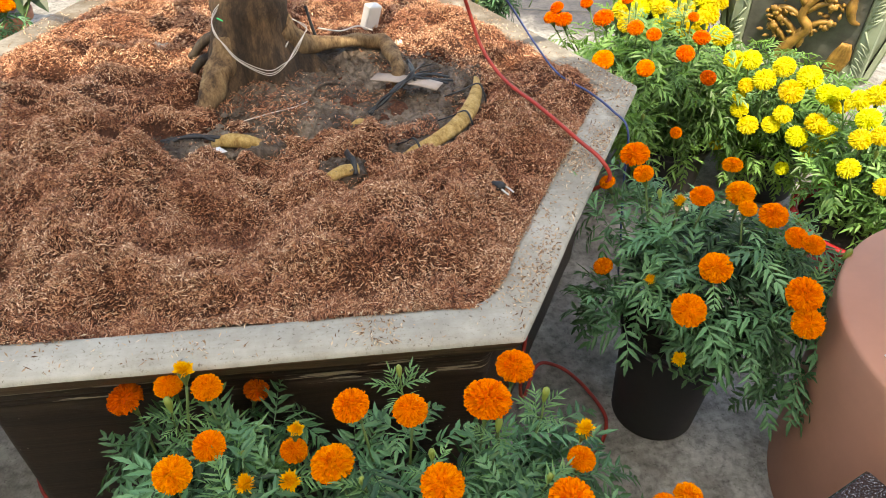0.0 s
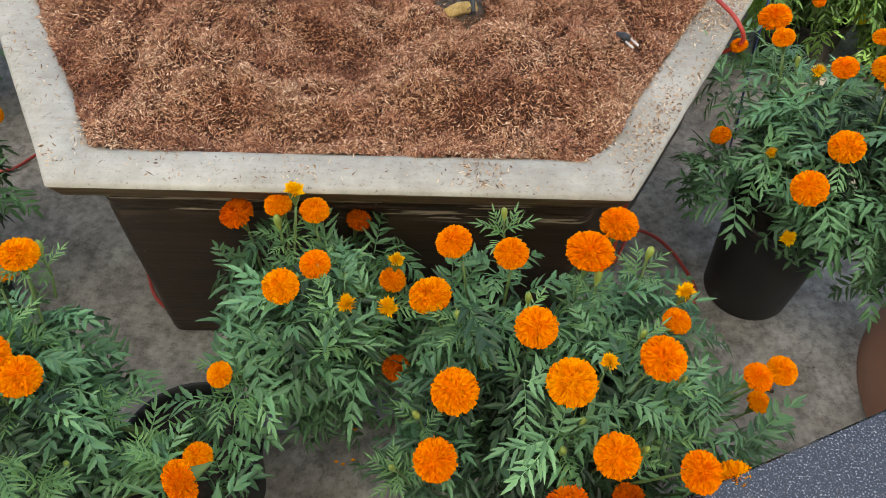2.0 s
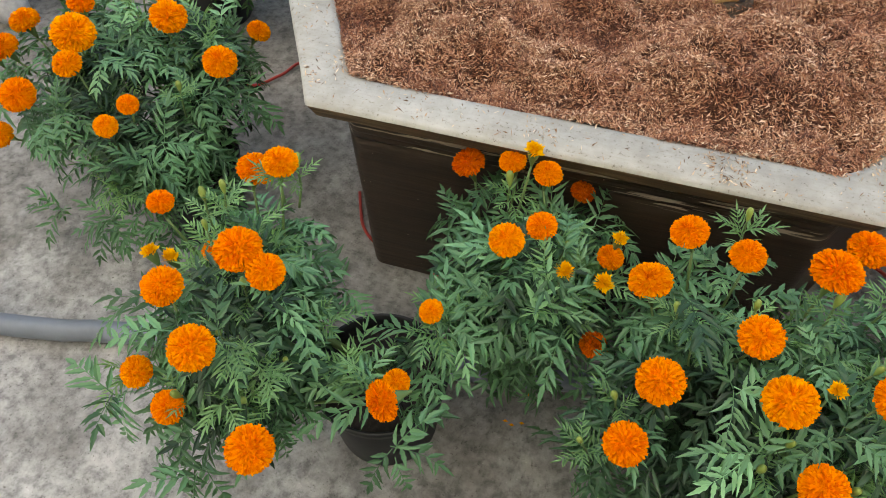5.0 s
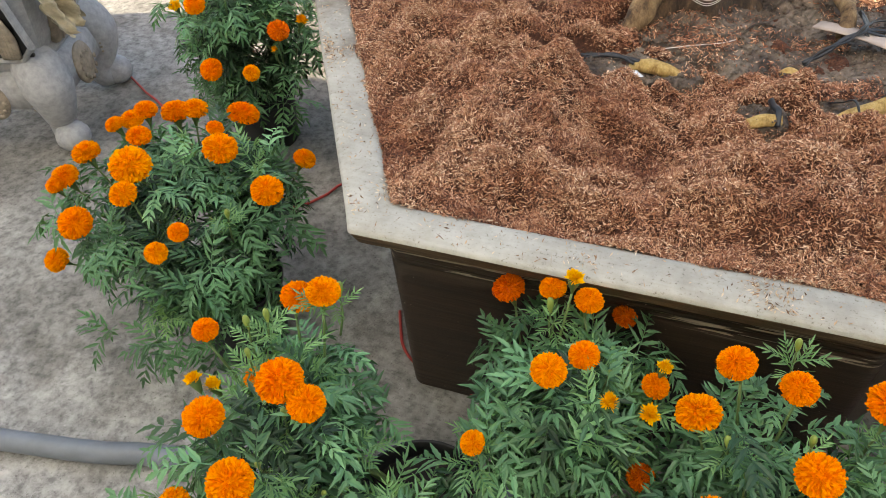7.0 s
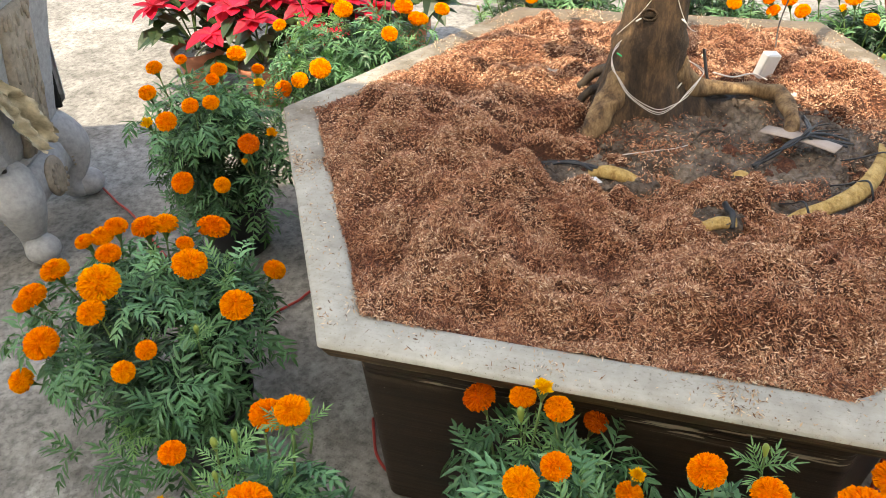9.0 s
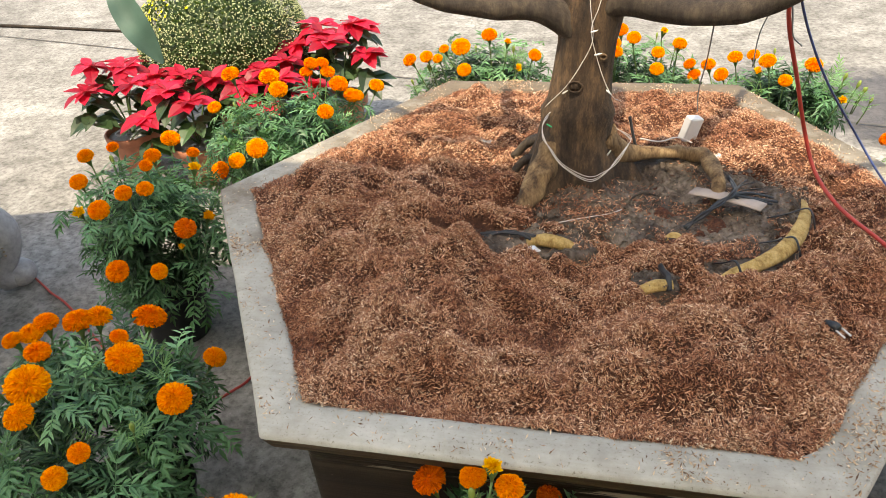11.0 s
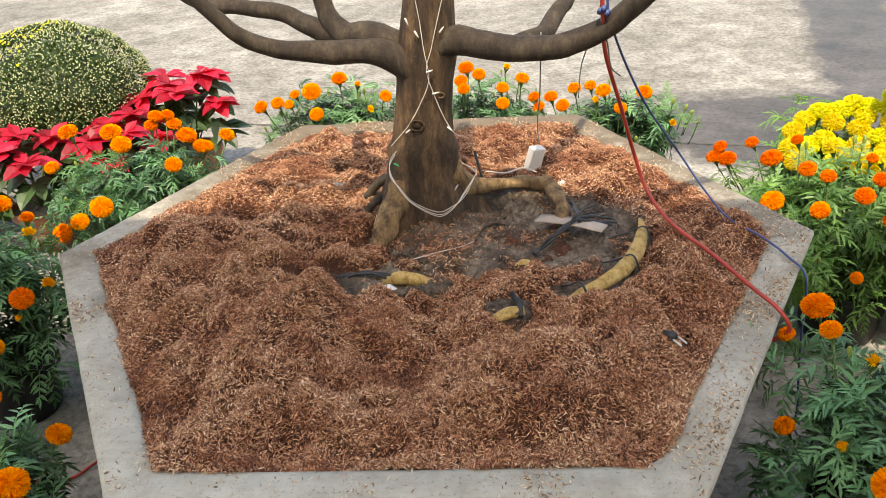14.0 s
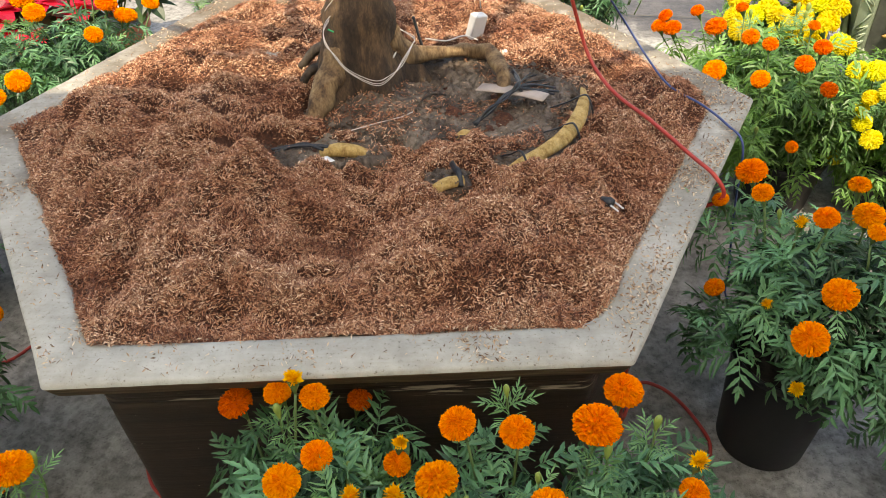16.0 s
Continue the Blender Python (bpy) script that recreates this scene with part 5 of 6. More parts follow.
marigold("yellow marigold in a glossy red glazed bowl", (1.687, 0.687), (1.729, 0.709, 0.351), (0.26, 0.26, 0.19),
         [(1.53, 0.638, 0.531, 0.067), (1.496, 0.598, 0.47, 0.067), (1.569, 0.688, 0.56, 0.075), (1.588, 0.768, 0.569, 0.073), (1.549, 0.519, 0.462, 0.056), (1.57, 0.618, 0.55, 0.064), (1.629, 0.759, 0.587, 0.077), (1.615, 0.88, 0.527, 0.056), (1.689, 0.629, 0.577, 0.068), (1.707, 0.81, 0.585, 0.068), (1.669, 0.53, 0.508, 0.068)],
         14, (0.17, 0.23), 200, 160, 2, "yellow", "yellow marigolds", own_pot=red_bowl, low=-0.6)


# ---- terracotta jar, granite bench, pipe ----
jar = thing("terracotta_jar", "large smooth terracotta jar standing on the yard", "jar", (1.487, -0.090, 0))
part("body", Shape().lathe([(0.355, 0.0), (0.362, 0.008), (0.370, 0.20), (0.377, 0.42), (0.381, 0.52), (0.381, 0.536), (0.380, 0.541), (0.377, 0.545), (0.372, 0.547), (0.364, 0.549), (0.33, 0.557), (0.30, 0.568), (0.278, 0.585), (0.266, 0.61), (0.262, 0.66), (0.262, 0.78), (0.28, 0.88), (0.285, 0.92), (0.265, 0.925), (0.24, 0.90), (0.23, 0.70), (0.22, 0.40)], 96).mesh("body", TERRACOTTA), jar)
la = radians(186)
slope = Matrix.Rotation(la, 4, 'Z') @ Matrix.Rotation(radians(17), 4, 'Y')
part("paper_label", Shape().box((0.062, 0.085, 0.002), (0.318 * math.cos(la), 0.318 * math.sin(la), 0.5655), slope, 0.3).mesh("paper_label", PAPER, False), jar, "small white paper label")

bench_u, bench_n = Vector((-0.918, -0.397, 0)), Vector((0.397, -0.918, 0))
corner = Vector((1.042, -0.250, 0.0))
mid = corner + bench_u * 0.75 + bench_n * 0.24
bench = thing("stone_bench", "polished dark speckled granite bench slab on two blocks", "bench", mid)
rot = Matrix.Rotation(math.atan2(bench_u.y, bench_u.x), 4, 'Z')
part("slab", Shape().box((1.5, 0.48, 0.05), (0, 0, 0.445), rot, 0.14).mesh("slab", GRANITE, False), bench)
for k in (-0.48, 0.48):
    part("block", Shape().box((0.14, 0.36, 0.42), rot @ Vector((k, 0, 0.21)), rot, 0.06).mesh("block", STONE, False), bench, "rough grey stone block")

pipe = Shape().tube(spline([(-3.47, -0.685, 0.03), (-1.335, -0.371, 0.03), (-0.915, -0.287, 0.03), (-0.15, -0.151, 0.03), (0.245, -0.077, 0.03), (0.449, -0.04, 0.03)], 5), 0.026, 16)
tagged(new("drain_pipe", pipe.mesh("drain_pipe", PIPE)), "grey plastic pipe lying on the concrete", "pipe")

# ---- cables ----


def cable(name, pts, r, mat, label, cat="cable", n=8, segs=8):
    line = spline(pts, n)
    return tagged(new(name, Shape().tube(line, r, segs).mesh(name, mat)), label, cat)


cable("red_cable", [(0.419, 0.806, 1.231), (0.423, 0.811, 1.18), (0.44, 0.841, 1.077), (0.496, 0.923, 0.924), (0.55, 0.98, 0.769), (0.587, 0.949, 0.672), (0.627, 0.834, 0.640), (0.689, 0.704, 0.632), (0.751, 0.575, 0.616), (0.785, 0.504, 0.607), (0.805, 0.483, 0.565), (0.758, 0.499, 0.51), (0.692, 0.464, 0.44), (0.649, 0.387, 0.38), (0.599, 0.302, 0.28), (0.591, 0.271, 0.12), (0.618, 0.314, 0.02), (0.68, 0.425, 0.008), (0.732, 0.416, 0.008), (0.773, 0.365, 0.008), (0.804, 0.287, 0.008), (0.81, 0.224, 0.008), (0.771, 0.153, 0.008), (0.689, 0.075, 0.008), (0.572, 0.035, 0.008)],
      0.0048, RED_CABLE, "red rubber-sheathed power cable draped from a limb over the planter rim")
cable("blue_cable", [(0.43, 0.806, 1.22), (0.44, 0.816, 1.164), (0.491, 0.882, 1.046), (0.564, 0.933, 0.912), (0.676, 1.022, 0.748), (0.748, 0.997, 0.648), (0.786, 0.895, 0.617), (0.845, 0.81, 0.608), (0.881, 0.722, 0.602), (0.911, 0.673, 0.57), (0.919, 0.651, 0.42), (0.954, 0.66, 0.2), (1.017, 0.706, 0.01), (1.21, 0.606, 0.008), (1.449, 0.457, 0.008), (1.824, 0.406, 0.008)],
      0.0029, BLUE_CABLE, "thin blue cable hanging from a limb across the planter rim")
cable("grey_wire", [(0.419, 0.811, 1.169), (0.44, 0.831, 1.108), (0.455, 0.852, 1.046), (0.481, 0.872, 1.016)], 0.0018, GREY_CABLE, "short loose grey wire end tied to the limb", "wire")
cable("grey_wire", [(0.414, 0.821, 1.149), (0.389, 0.852, 1.057), (0.384, 0.852, 0.975)], 0.0014, GREY_CABLE, "short loose grey wire end tied to the limb", "wire")
knot = Shape()
for k in range(7):
    a = k * 0.9
    knot.ball((0.425 + 0.009 * math.cos(a), 0.808 + 0.009 * math.sin(a), 1.18 + 0.005 * (k % 3)), 0.0065, 8, 5)
tagged(new("cable_knot", knot.mesh("cable_knot", BLUE_CABLE)), "bundle of taped cable joints on a limb", "cable joint")
cable("floor_wire", [(-0.571, 0.29, 0.008), (-0.551, 0.245, 0.008), (-0.518, 0.181, 0.008), (-0.465, 0.137, 0.008), (-0.399, 0.117, 0.008), (-0.291, 0.092, 0.008), (-0.129, 0.078, 0.008), (0.09, 0.109, 0.008)], 0.004, RED_CABLE, "thin red wire curling on the concrete by the planter")
cable("floor_wire", [(-0.819, 0.821, 0.008), (-0.889, 0.768, 0.008), (-0.949, 0.732, 0.008), (-0.982, 0.661, 0.008), (-1.069, 0.592, 0.008), (-1.324, 0.647, 0.008), (-1.582, 0.816, 0.008), (-1.8, 0.973, 0.008), (-1.913, 1.034, 0.008), (-2.024, 1.103, 0.008), (-2.681, 1.502, 0.008)], 0.0045, RED_CABLE, "thin red wire running over the concrete")

# ---- string lights on the trunk ----
string = thing("string_lights", "white wire string lights wound round the trunk", "string lights", (0.030, 0.985, -0.039))
string.scale = tree.scale


def trunk_point(a, z, lift=0.006):
    r = float(np.interp(z, [p[0] for p in prof], [p[1] for p in prof])) * 1.03 + lift
    cx = min(-0.022 + max(0, 0.085 * (z - 0.75)), 0.05)
    return Vector((cx + r * math.cos(a), r * math.sin(a) * 0.92, z))


def wound(rows, r=0.0010):
    line = spline([trunk_point(radians(a), z, lf) for a, z, lf in rows], 7)
    return part("wire", Shape().tube(line, r, 5).mesh("wire", WHITE_WIRE), string)


wound([(235, 1.24, .012), (250, 1.17, .006), (262, 1.10, .006), (272, 1.03, .007), (258, 0.97, .006), (235, 0.91, .006), (195, 0.84, .006), (150, 0.80, .006)])
wound([(300, 1.24, .012), (285, 1.16, .007), (275, 1.10, .007), (268, 1.05, .006), (285, 0.98, .006), (305, 0.92, .006), (325, 0.88, .006), (20, 0.84, .006)])
for dy, dz in ((0.0, 0.0), (-0.003, 0.006), (0.002, -0.004)):
    pts = [(-0.045, 0.92, 0.85), (-0.082, 0.865, 0.826 + dz), (-0.084, 0.825, 0.806 - dz), (-0.062, 0.805, 0.774 + dz), (-0.030, 0.790, 0.740 + dz), (0.030, 0.785, 0.709 + dz * 1.5), (0.068, 0.795, 0.722 + dz), (0.096, 0.810, 0.750 - dz), (0.120, 0.84, 0.778), (0.125, 0.885, 0.775 + dz), (0.09, 0.94, 0.775)]
    part("wire", Shape().tube(spline([(x - 0.02, y + dy - 0.93, z) for x, y, z in pts], 7), 0.0009, 5).mesh("wire", WHITE_WIRE), string)
LED = make_plain("clear_led", (0.62, 0.62, 0.60), 0.25, 0.1)
LED_GREEN = make_plain("green_led", (0.05, 0.55, 0.22), 0.25, 0.1)
for i, (a, z, tilt, mm) in enumerate([(248, 1.135, 60, LED), (292, 1.14, -50, LED), (272, 1.05, -20, LED), (283, 0.995, -15, LED), (238, 0.90, -35, LED), (310, 0.90, 40, LED), (222, 0.81, 30, LED_GREEN), (315, 0.745, -60, LED), (225, 1.16, 70, LED)]):
    p = trunk_point(radians(a), z, 0.010)
    s = Shape().lathe([(0.0008, -0.012), (0.0036, -0.011), (0.0036, 0.004), (0.0028, 0.010), (0.0010, 0.016), (0.0003, 0.018)], 8)
    part("bulb", s.mesh("bulb", mm), string, "tiny clear bulb", Matrix.Translation(p) @ Matrix.Rotation(radians(tilt + 90), 4, 'Y') @ Matrix.Scale(0.62, 4))

# ---- small things on the mulch ----


def on_bed(x, y, lift=0.0):
    return max(mulch_z(x, y), mud_z(x, y) if mud_mask(x, y) > 0.35 else 0) + lift


adapter = thing("power_adapter", "white plastic power adapter hanging by its lead onto the mulch", "adapter", (0.311, 1.229, on_bed(0.311, 1.229)))
part("case", Shape().box((0.046, 0.030, 0.072), (0, 0, 0.036), Matrix.Rotation(radians(14), 4, 'Y') @ Matrix.Rotation(radians(35), 4, 'Z'), 0.2).mesh("case", WHITE_BOX, False), adapter)
ax, ay, az = adapter.location
part("lead", Shape().tube(spline([(0.012, 0, 0.088), (0.006, -0.02, 0.16), (0.0, -0.17, 0.30), (-0.012, -0.33, 1.077 - az), (-0.012, -0.336, 1.12 - az)], 8), 0.0018, 5).mesh("lead", GREY_CABLE), adapter, "thin grey lead")


def hoop_piece(name, pts, r0, label, flat=0.45):
    line = spline(pts, 8)
    ra = taper(r0, len(line))
    s = Shape().tube(line, ra, 10, True, flat)
    return tagged(new(name, s.mesh(name, HOOP)), label, "cane hoop")


hz = 0.607
hoop = hoop_piece("cane_hoop", [(0.318, 0.535, hz - .012), (0.367, 0.577, hz), (0.424, 0.613, hz + .008), (0.481, 0.665, hz + .014), (0.526, 0.742, hz + .016), (0.556, 0.835, hz + .012), (0.569, 0.918, hz - .002)], [0.009, 0.014, 0.016, 0.019, 0.020, 0.016, 0.009], "bent strip of yellow split cane half buried round the root ball")
hoop_piece("cane_stub", [(0.172, 0.500, 0.604), (0.204, 0.510, 0.613), (0.238, 0.521, 0.610)], [0.011, 0.014, 0.012], "short stub of yellow cane showing through the mulch", 0.7)
hoop_piece("cane_stub", [(-0.092, 0.683, 0.592), (-0.051, 0.678, 0.603), (-0.008, 0.67, 0.601), (0.034, 0.66, 0.592)], [0.012, 0.017, 0.016, 0.010], "short stub of yellow cane showing through the mulch", 0.8)
hoop_piece("cane_stub", [(0.228, 0.728, 0.587), (0.249, 0.736, 0.597), (0.265, 0.743, 0.592)], [0.008, 0.011, 0.009], "short stub of yellow cane showing through the mulch", 0.8)


def tie(pts, r, label="black rubber tie strap on the root ball"):
    return tagged(new("tie_strap", Shape().tube(spline(pts, 6), r, 6, True, 0.5).mesh("tie_strap", BLACK_TIE)), label, "strap")


for cx0, cy0, dx0, dy0 in ((0.368, 0.580, -0.035, 0.05), (0.502, 0.690, -0.06, 0.035), (0.555, 0.821, -0.08, 0.02)):
    tie([(cx0 + 0.022, cy0 - 0.028, 0.577), (cx0 + 0.014, cy0 - 0.018, 0.619), (cx0, cy0, 0.642), (cx0 + dx0 * .5, cy0 + dy0 * .5, 0.619), (cx0 + dx0, cy0 + dy0, 0.599), (cx0 + dx0 * 1.2, cy0 + dy0 * 1.2, 0.592)], 0.0036)
tie([(0.214, 0.59, 0.612), (0.22, 0.556, 0.620), (0.228, 0.527, 0.628), (0.231, 0.503, 0.606)], 0.007)
tie([(0.255, 0.717, 0.599), (0.287, 0.674, 0.602), (0.318, 0.631, 0.595)], 0.0026)
tie([(-0.211, 0.699, 0.597), (-0.158, 0.695, 0.607), (-0.104, 0.689, 0.610), (-0.072, 0.68, 0.610)], 0.0045, "twisted black plastic strap end in the mulch")
tie([(-0.2, 0.683, 0.599), (-0.136, 0.698, 0.611), (-0.083, 0.67, 0.609)], 0.0035)
for k in range(3):
    o = Vector((0.004 * math.cos(k * 2.1), 0.004 * math.sin(k * 2.1), 0.003 * k))
    tie([Vector(p) + o * (1 if q % 2 else -1) for q, p in enumerate([(0.278, 0.76, 0.609), (0.313, 0.786, 0.627), (0.355, 0.821, 0.645), (0.388, 0.852, 0.655), (0.395, 0.897, 0.655), (0.391, 0.966, 0.637)])], 0.0052, "twisted grey-black plastic strap over the root ball")
for k, (fx, fy) in enumerate([(0.495, 0.91), (0.457, 0.985), (0.487, 0.876), (0.471, 0.954), (0.501, 0.89), (0.44, 0.997), (0.482, 0.932), (0.462, 0.86)]):
    tie([(0.387, 0.852, 0.653), (0.387 + (fx - 0.387) * .4, 0.852 + (fy - 0.852) * .5, 0.644 - 0.002 * k), (fx, fy, 0.617)], 0.0033, "frayed black plastic strap end")
plate = Shape()
gr = [(i / 8, j / 3) for j in range(4) for i in range(9)]
plate.add([Vector((0.286 + 0.162 * u + 0.022 * v, 0.878 - 0.071 * u + 0.043 * v, 0.637 + 0.006 * math.sin(u * 3) - 0.004 * v)) for u, v in gr], [(j * 9 + i, j * 9 + i + 1, (j + 1) * 9 + i + 1, (j + 1) * 9 + i) for j in range(3) for i in range(8)])
card = new("card_strip", plate.mesh("card_strip", CARD))
sol = card.modifiers.new("thick", "SOLIDIFY")
sol.thickness = 0.003
tagged(card, "torn strip of grey cardboard on the root ball", "cardboard")


def scrap(x, y, w, h, mat, label, name, seed, lift=0.004):
    r = random.Random(seed)
    s = Shape()
    pts = [(math.cos(k * 0.785) * w * r.uniform(.6, 1), math.sin(k * 0.785) * h * r.uniform(.6, 1)) for k in range(8)]
    s.add([(x, y, on_bed(x, y, lift + 0.004))] + [(x + a, y + b, on_bed(x + a, y + b, lift)) for a, b in pts], [(0, 1 + k, 1 + (k + 1) % 8) for k in range(8)])
    ob = new(name, s.mesh(name, mat))
    sd = ob.modifiers.new("thick", "SOLIDIFY")
    sd.thickness = 0.0015
    return tagged(ob, label, "scrap")


scrap(-0.072, 0.637, 0.026, 0.016, PAPER, "crumpled white paper scrap on the mulch", "paper_scrap", 1, 0.014)
scrap(0.217, 1.276, 0.035, 0.022, GREY_CABLE, "crumpled grey plastic scrap on the mulch", "plastic_scrap", 2)
scrap(-0.278, 1.191, 0.03, 0.02, GREY_CABLE, "crumpled grey plastic scrap on the mulch", "plastic_scrap", 3)
scrap(0.384, 1.164, 0.02, 0.012, PAPER, "crumpled white paper scrap on the mulch", "paper_scrap", 4)
scrap(-0.31, 1.112, 0.012, 0.009, PAPER, "crumpled white paper scrap on the mulch", "paper_scrap", 5)
plug = thing("plug", "small black plug with two metal pins in the mulch", "plug", (0.525, 0.375, on_bed(0.525, 0.375, 0.006)))
part("case", Shape().tube([(-0.014, 0.012, 0.006), (0, 0, 0.008), (0.006, -0.006, 0.008)], [0.008, 0.011, 0.009], 10).mesh("case", BLACK_TIE), plug)
for k in (-1, 1):
    part("pin", Shape().tube([(0.006 + k * 0.006, -0.006 + k * 0.004, 0.008), (0.018 + k * 0.006, -0.026 + k * 0.004, 0.007)], 0.002, 6).mesh("pin", WHITE_BOX), plug, "pale metal pin")
cable("soil_wire", [(-0.034, 0.751, on_bed(-.034, .751, .003)), (0.033, 0.764, on_bed(.033, .764, .004)), (0.096, 0.796, on_bed(.096, .796, .004)), (0.127, 0.822, on_bed(.127, .822, .004))], 0.0013, WHITE_WIRE, "thin pale wire lying on the soil", "wire")
cable("twig", [(0.133, 0.824, on_bed(.133, .824, .003)), (0.153, 0.863, on_bed(.153, .863, .010)), (0.177, 0.891, on_bed(.177, .891, .012)), (0.211, 0.895, on_bed(.211, .895, .010))], 0.0026, LIMB, "thin dry twig on the soil", "twig")
cable("twig", [(0.165, 1.03, on_bed(.165, 1.03, .02)), (0.15, 1.04, on_bed(.15, 1.04, .06)), (0.135, 1.055, on_bed(.135, 1.055, .10))], 0.004, BLACK_TIE, "dark broken stick stuck in the mulch", "twig")
cable("twig", [(0.165, 1.01, 0.72), (0.22, 1.10, 0.67), (0.27, 1.16, 0.655), (0.31, 1.14, 0.65)], 0.002, WHITE_WIRE, "loose pale wire end by the trunk", "wire")
for i, (x, y) in enumerate([(-0.001, -0.155), (-0.034, -0.229), (-0.019, -0.234), (0.001, -0.224)]):
    s = Shape().add([(x - .006, y, .003), (x, y - .003, .004), (x + .006, y + .001, .003), (x, y + .0035, .005)], [(0, 1, 2, 3)])
    tagged(new("fallen_petal", s.mesh("fallen_petal", ORANGE, False)), "fallen orange petal on the concrete", "petal", "fallen petals")
cable("twig", [(0.882, 0.0, 0.004), (0.912, -0.029, 0.004), (0.936, -0.039, 0.004)], 0.004, LIMB, "short dark stick on the concrete", "twig")

# ---- poinsettias, chrysanthemum ----


def lance(s, base, d, up, ln, wd, sag=0.2):
    d = Vector(d).normalized()
    side = d.cross(Vector(up)).normalized()
    nrm = side.cross(d)
    rows = [(0.0, 0.02), (0.25, 0.75), (0.5, 1.0), (0.78, 0.62), (1.0, 0.02)]
    n0 = len(s.v)
    for t, w in rows:
        c = base + d * ln * t - nrm * ln * sag * t * t
        s.v += [tuple(c + side * wd * w + nrm * wd * w * 0.25), tuple(c), tuple(c - side * wd * w + nrm * wd * w * 0.25)]
    for i in range(4):
        a = n0 + i * 3
        s.f += [(a, a + 1, a + 4, a + 3), (a + 1, a + 2, a + 5, a + 4)]


BRACTS, GREEN_BLADES = [], []
for k in range(4):
    s = Shape()
    lance(s, Vector((0, 0, 0)), (1, 0, 0), (0, 0, 1), .115, .034, .06 + .09 * k)
    BRACTS.append(s.mesh("bract", RED_BRACT, False))
    s = Shape()
    lance(s, Vector((0, 0, 0)), (1, 0, 0), (0, 0, 1), .115, .036, .15 + .12 * k)
    GREEN_BLADES.append(s.mesh("poinsettia_leaf", POINSETTIA_LEAF, False))


def poinsettia(at, height, spread, stars, seed, pot_h=0.20):
    r = random.Random(seed)
    top = thing("poinsettia", "red poinsettia in a terracotta pot", "flowering plant", at, "poinsettias")
    part("pot", Shape().lathe([(0.075, 0.0), (0.08, 0.005), (0.105, pot_h - 0.045), (0.106, pot_h - 0.04), (0.124, pot_h - 0.038), (0.128, pot_h - 0.004), (0.124, pot_h), (0.114, pot_h - 0.003), (0.11, pot_h - 0.04)], 32).mesh("pot", TERRACOTTA_POT), top, "orange terracotta pot")
    e = Shape().lathe([(0.112, pot_h - 0.022), (0.05, pot_h - 0.012), (0.002, pot_h - 0.015)], 20)
    for k in range(24):
        e.ball((r.uniform(-.08, .08), r.uniform(-.08, .08), pot_h - 0.012), r.uniform(.008, .016), 7, 4, (1, 1, .7), .4)
    part("pebble_layer", e.mesh("pebble_layer", STONE), top, "pale pebbles on the soil")["kind"] = "stuff"
    for k in range(stars):
        a, q = k * 2.4 + seed, math.sqrt((k + 0.5) / stars)
        c = Vector((math.cos(a) * spread * q, math.sin(a) * spread * q, height - 0.12 * q * q + r.uniform(-.03, .03)))
        st = Shape().tube(spline([(0, 0, pot_h - 0.02), (c.x * .5, c.y * .5, pot_h + (c.z - pot_h) * .6), tuple(c)], 4), 0.004, 5)
        part("stem", st.mesh("stem", STEM), top)
        for j in range(11):
            b = j * 2.4 + r.uniform(-.2, .2)
            el = r.uniform(0.02, 0.5) if j < 6 else r.uniform(-0.25, 0.1)
            part("bract", BRACTS[r.randrange(4)], top, "pointed red bract" if j == 0 else "", aim(c, (math.cos(b), math.sin(b), el), r.uniform(-.3, .3), r.uniform(.85, 1.15) * (1 if j > 4 else .75)))
        for j in range(9):
            b = j * 2.4 + r.uniform(-.3, .3)
            part("leaf", GREEN_BLADES[r.randrange(4)], top, "", aim(c - Vector((0, 0, r.uniform(.03, .17))), (math.cos(b), math.sin(b), r.uniform(-.3, .2)), r.uniform(-.3, .3), r.uniform(.85, 1.15)))
    return top


poinsettia((-2.115, 2.035, 0), 0.52, 0.20, 7, 1)
poinsettia((-1.724, 1.946, 0), 0.50, 0.20, 7, 2)
poinsettia((-1.368, 2.091, 0), 0.50, 0.20, 7, 3)
poinsettia((-1.221, 2.484, 0), 0.56, 0.24, 9, 4)

mum = thing("chrysanthemum", "clipped dome of yellow-green chrysanthemum buds in a terracotta pot", "flowering plant", (-1.825, 2.552, 0))
part("pot", Shape().lathe([(0.12, 0.0), (0.125, 0.006), (0.165, 0.23), (0.185, 0.235), (0.19, 0.275), (0.175, 0.28), (0.165, 0.25)], 32).mesh("pot", TERRACOTTA_POT), mum, "terracotta pot")
part("soil", Shape().lathe([(0.17, 0.255), (0.08, 0.262), (0.002, 0.262)], 20).mesh("soil", POT_SOIL), mum)
mr = random.Random(5)
MR, MZ = Vector((0.42, 0.40, 0.33)), 0.46
inner = Shape().ball((0, 0, MZ), 1.0, 28, 16, (MR.x * .80, MR.y * .80, MR.z * .78), 0.03)
inner.v = [v for v in inner.v]
part("leaf_dome", inner.mesh("leaf_dome", CHRYS_GREEN), mum, "dense small green leaves")
gl, fl, bu = Shape(), Shape(), Shape()
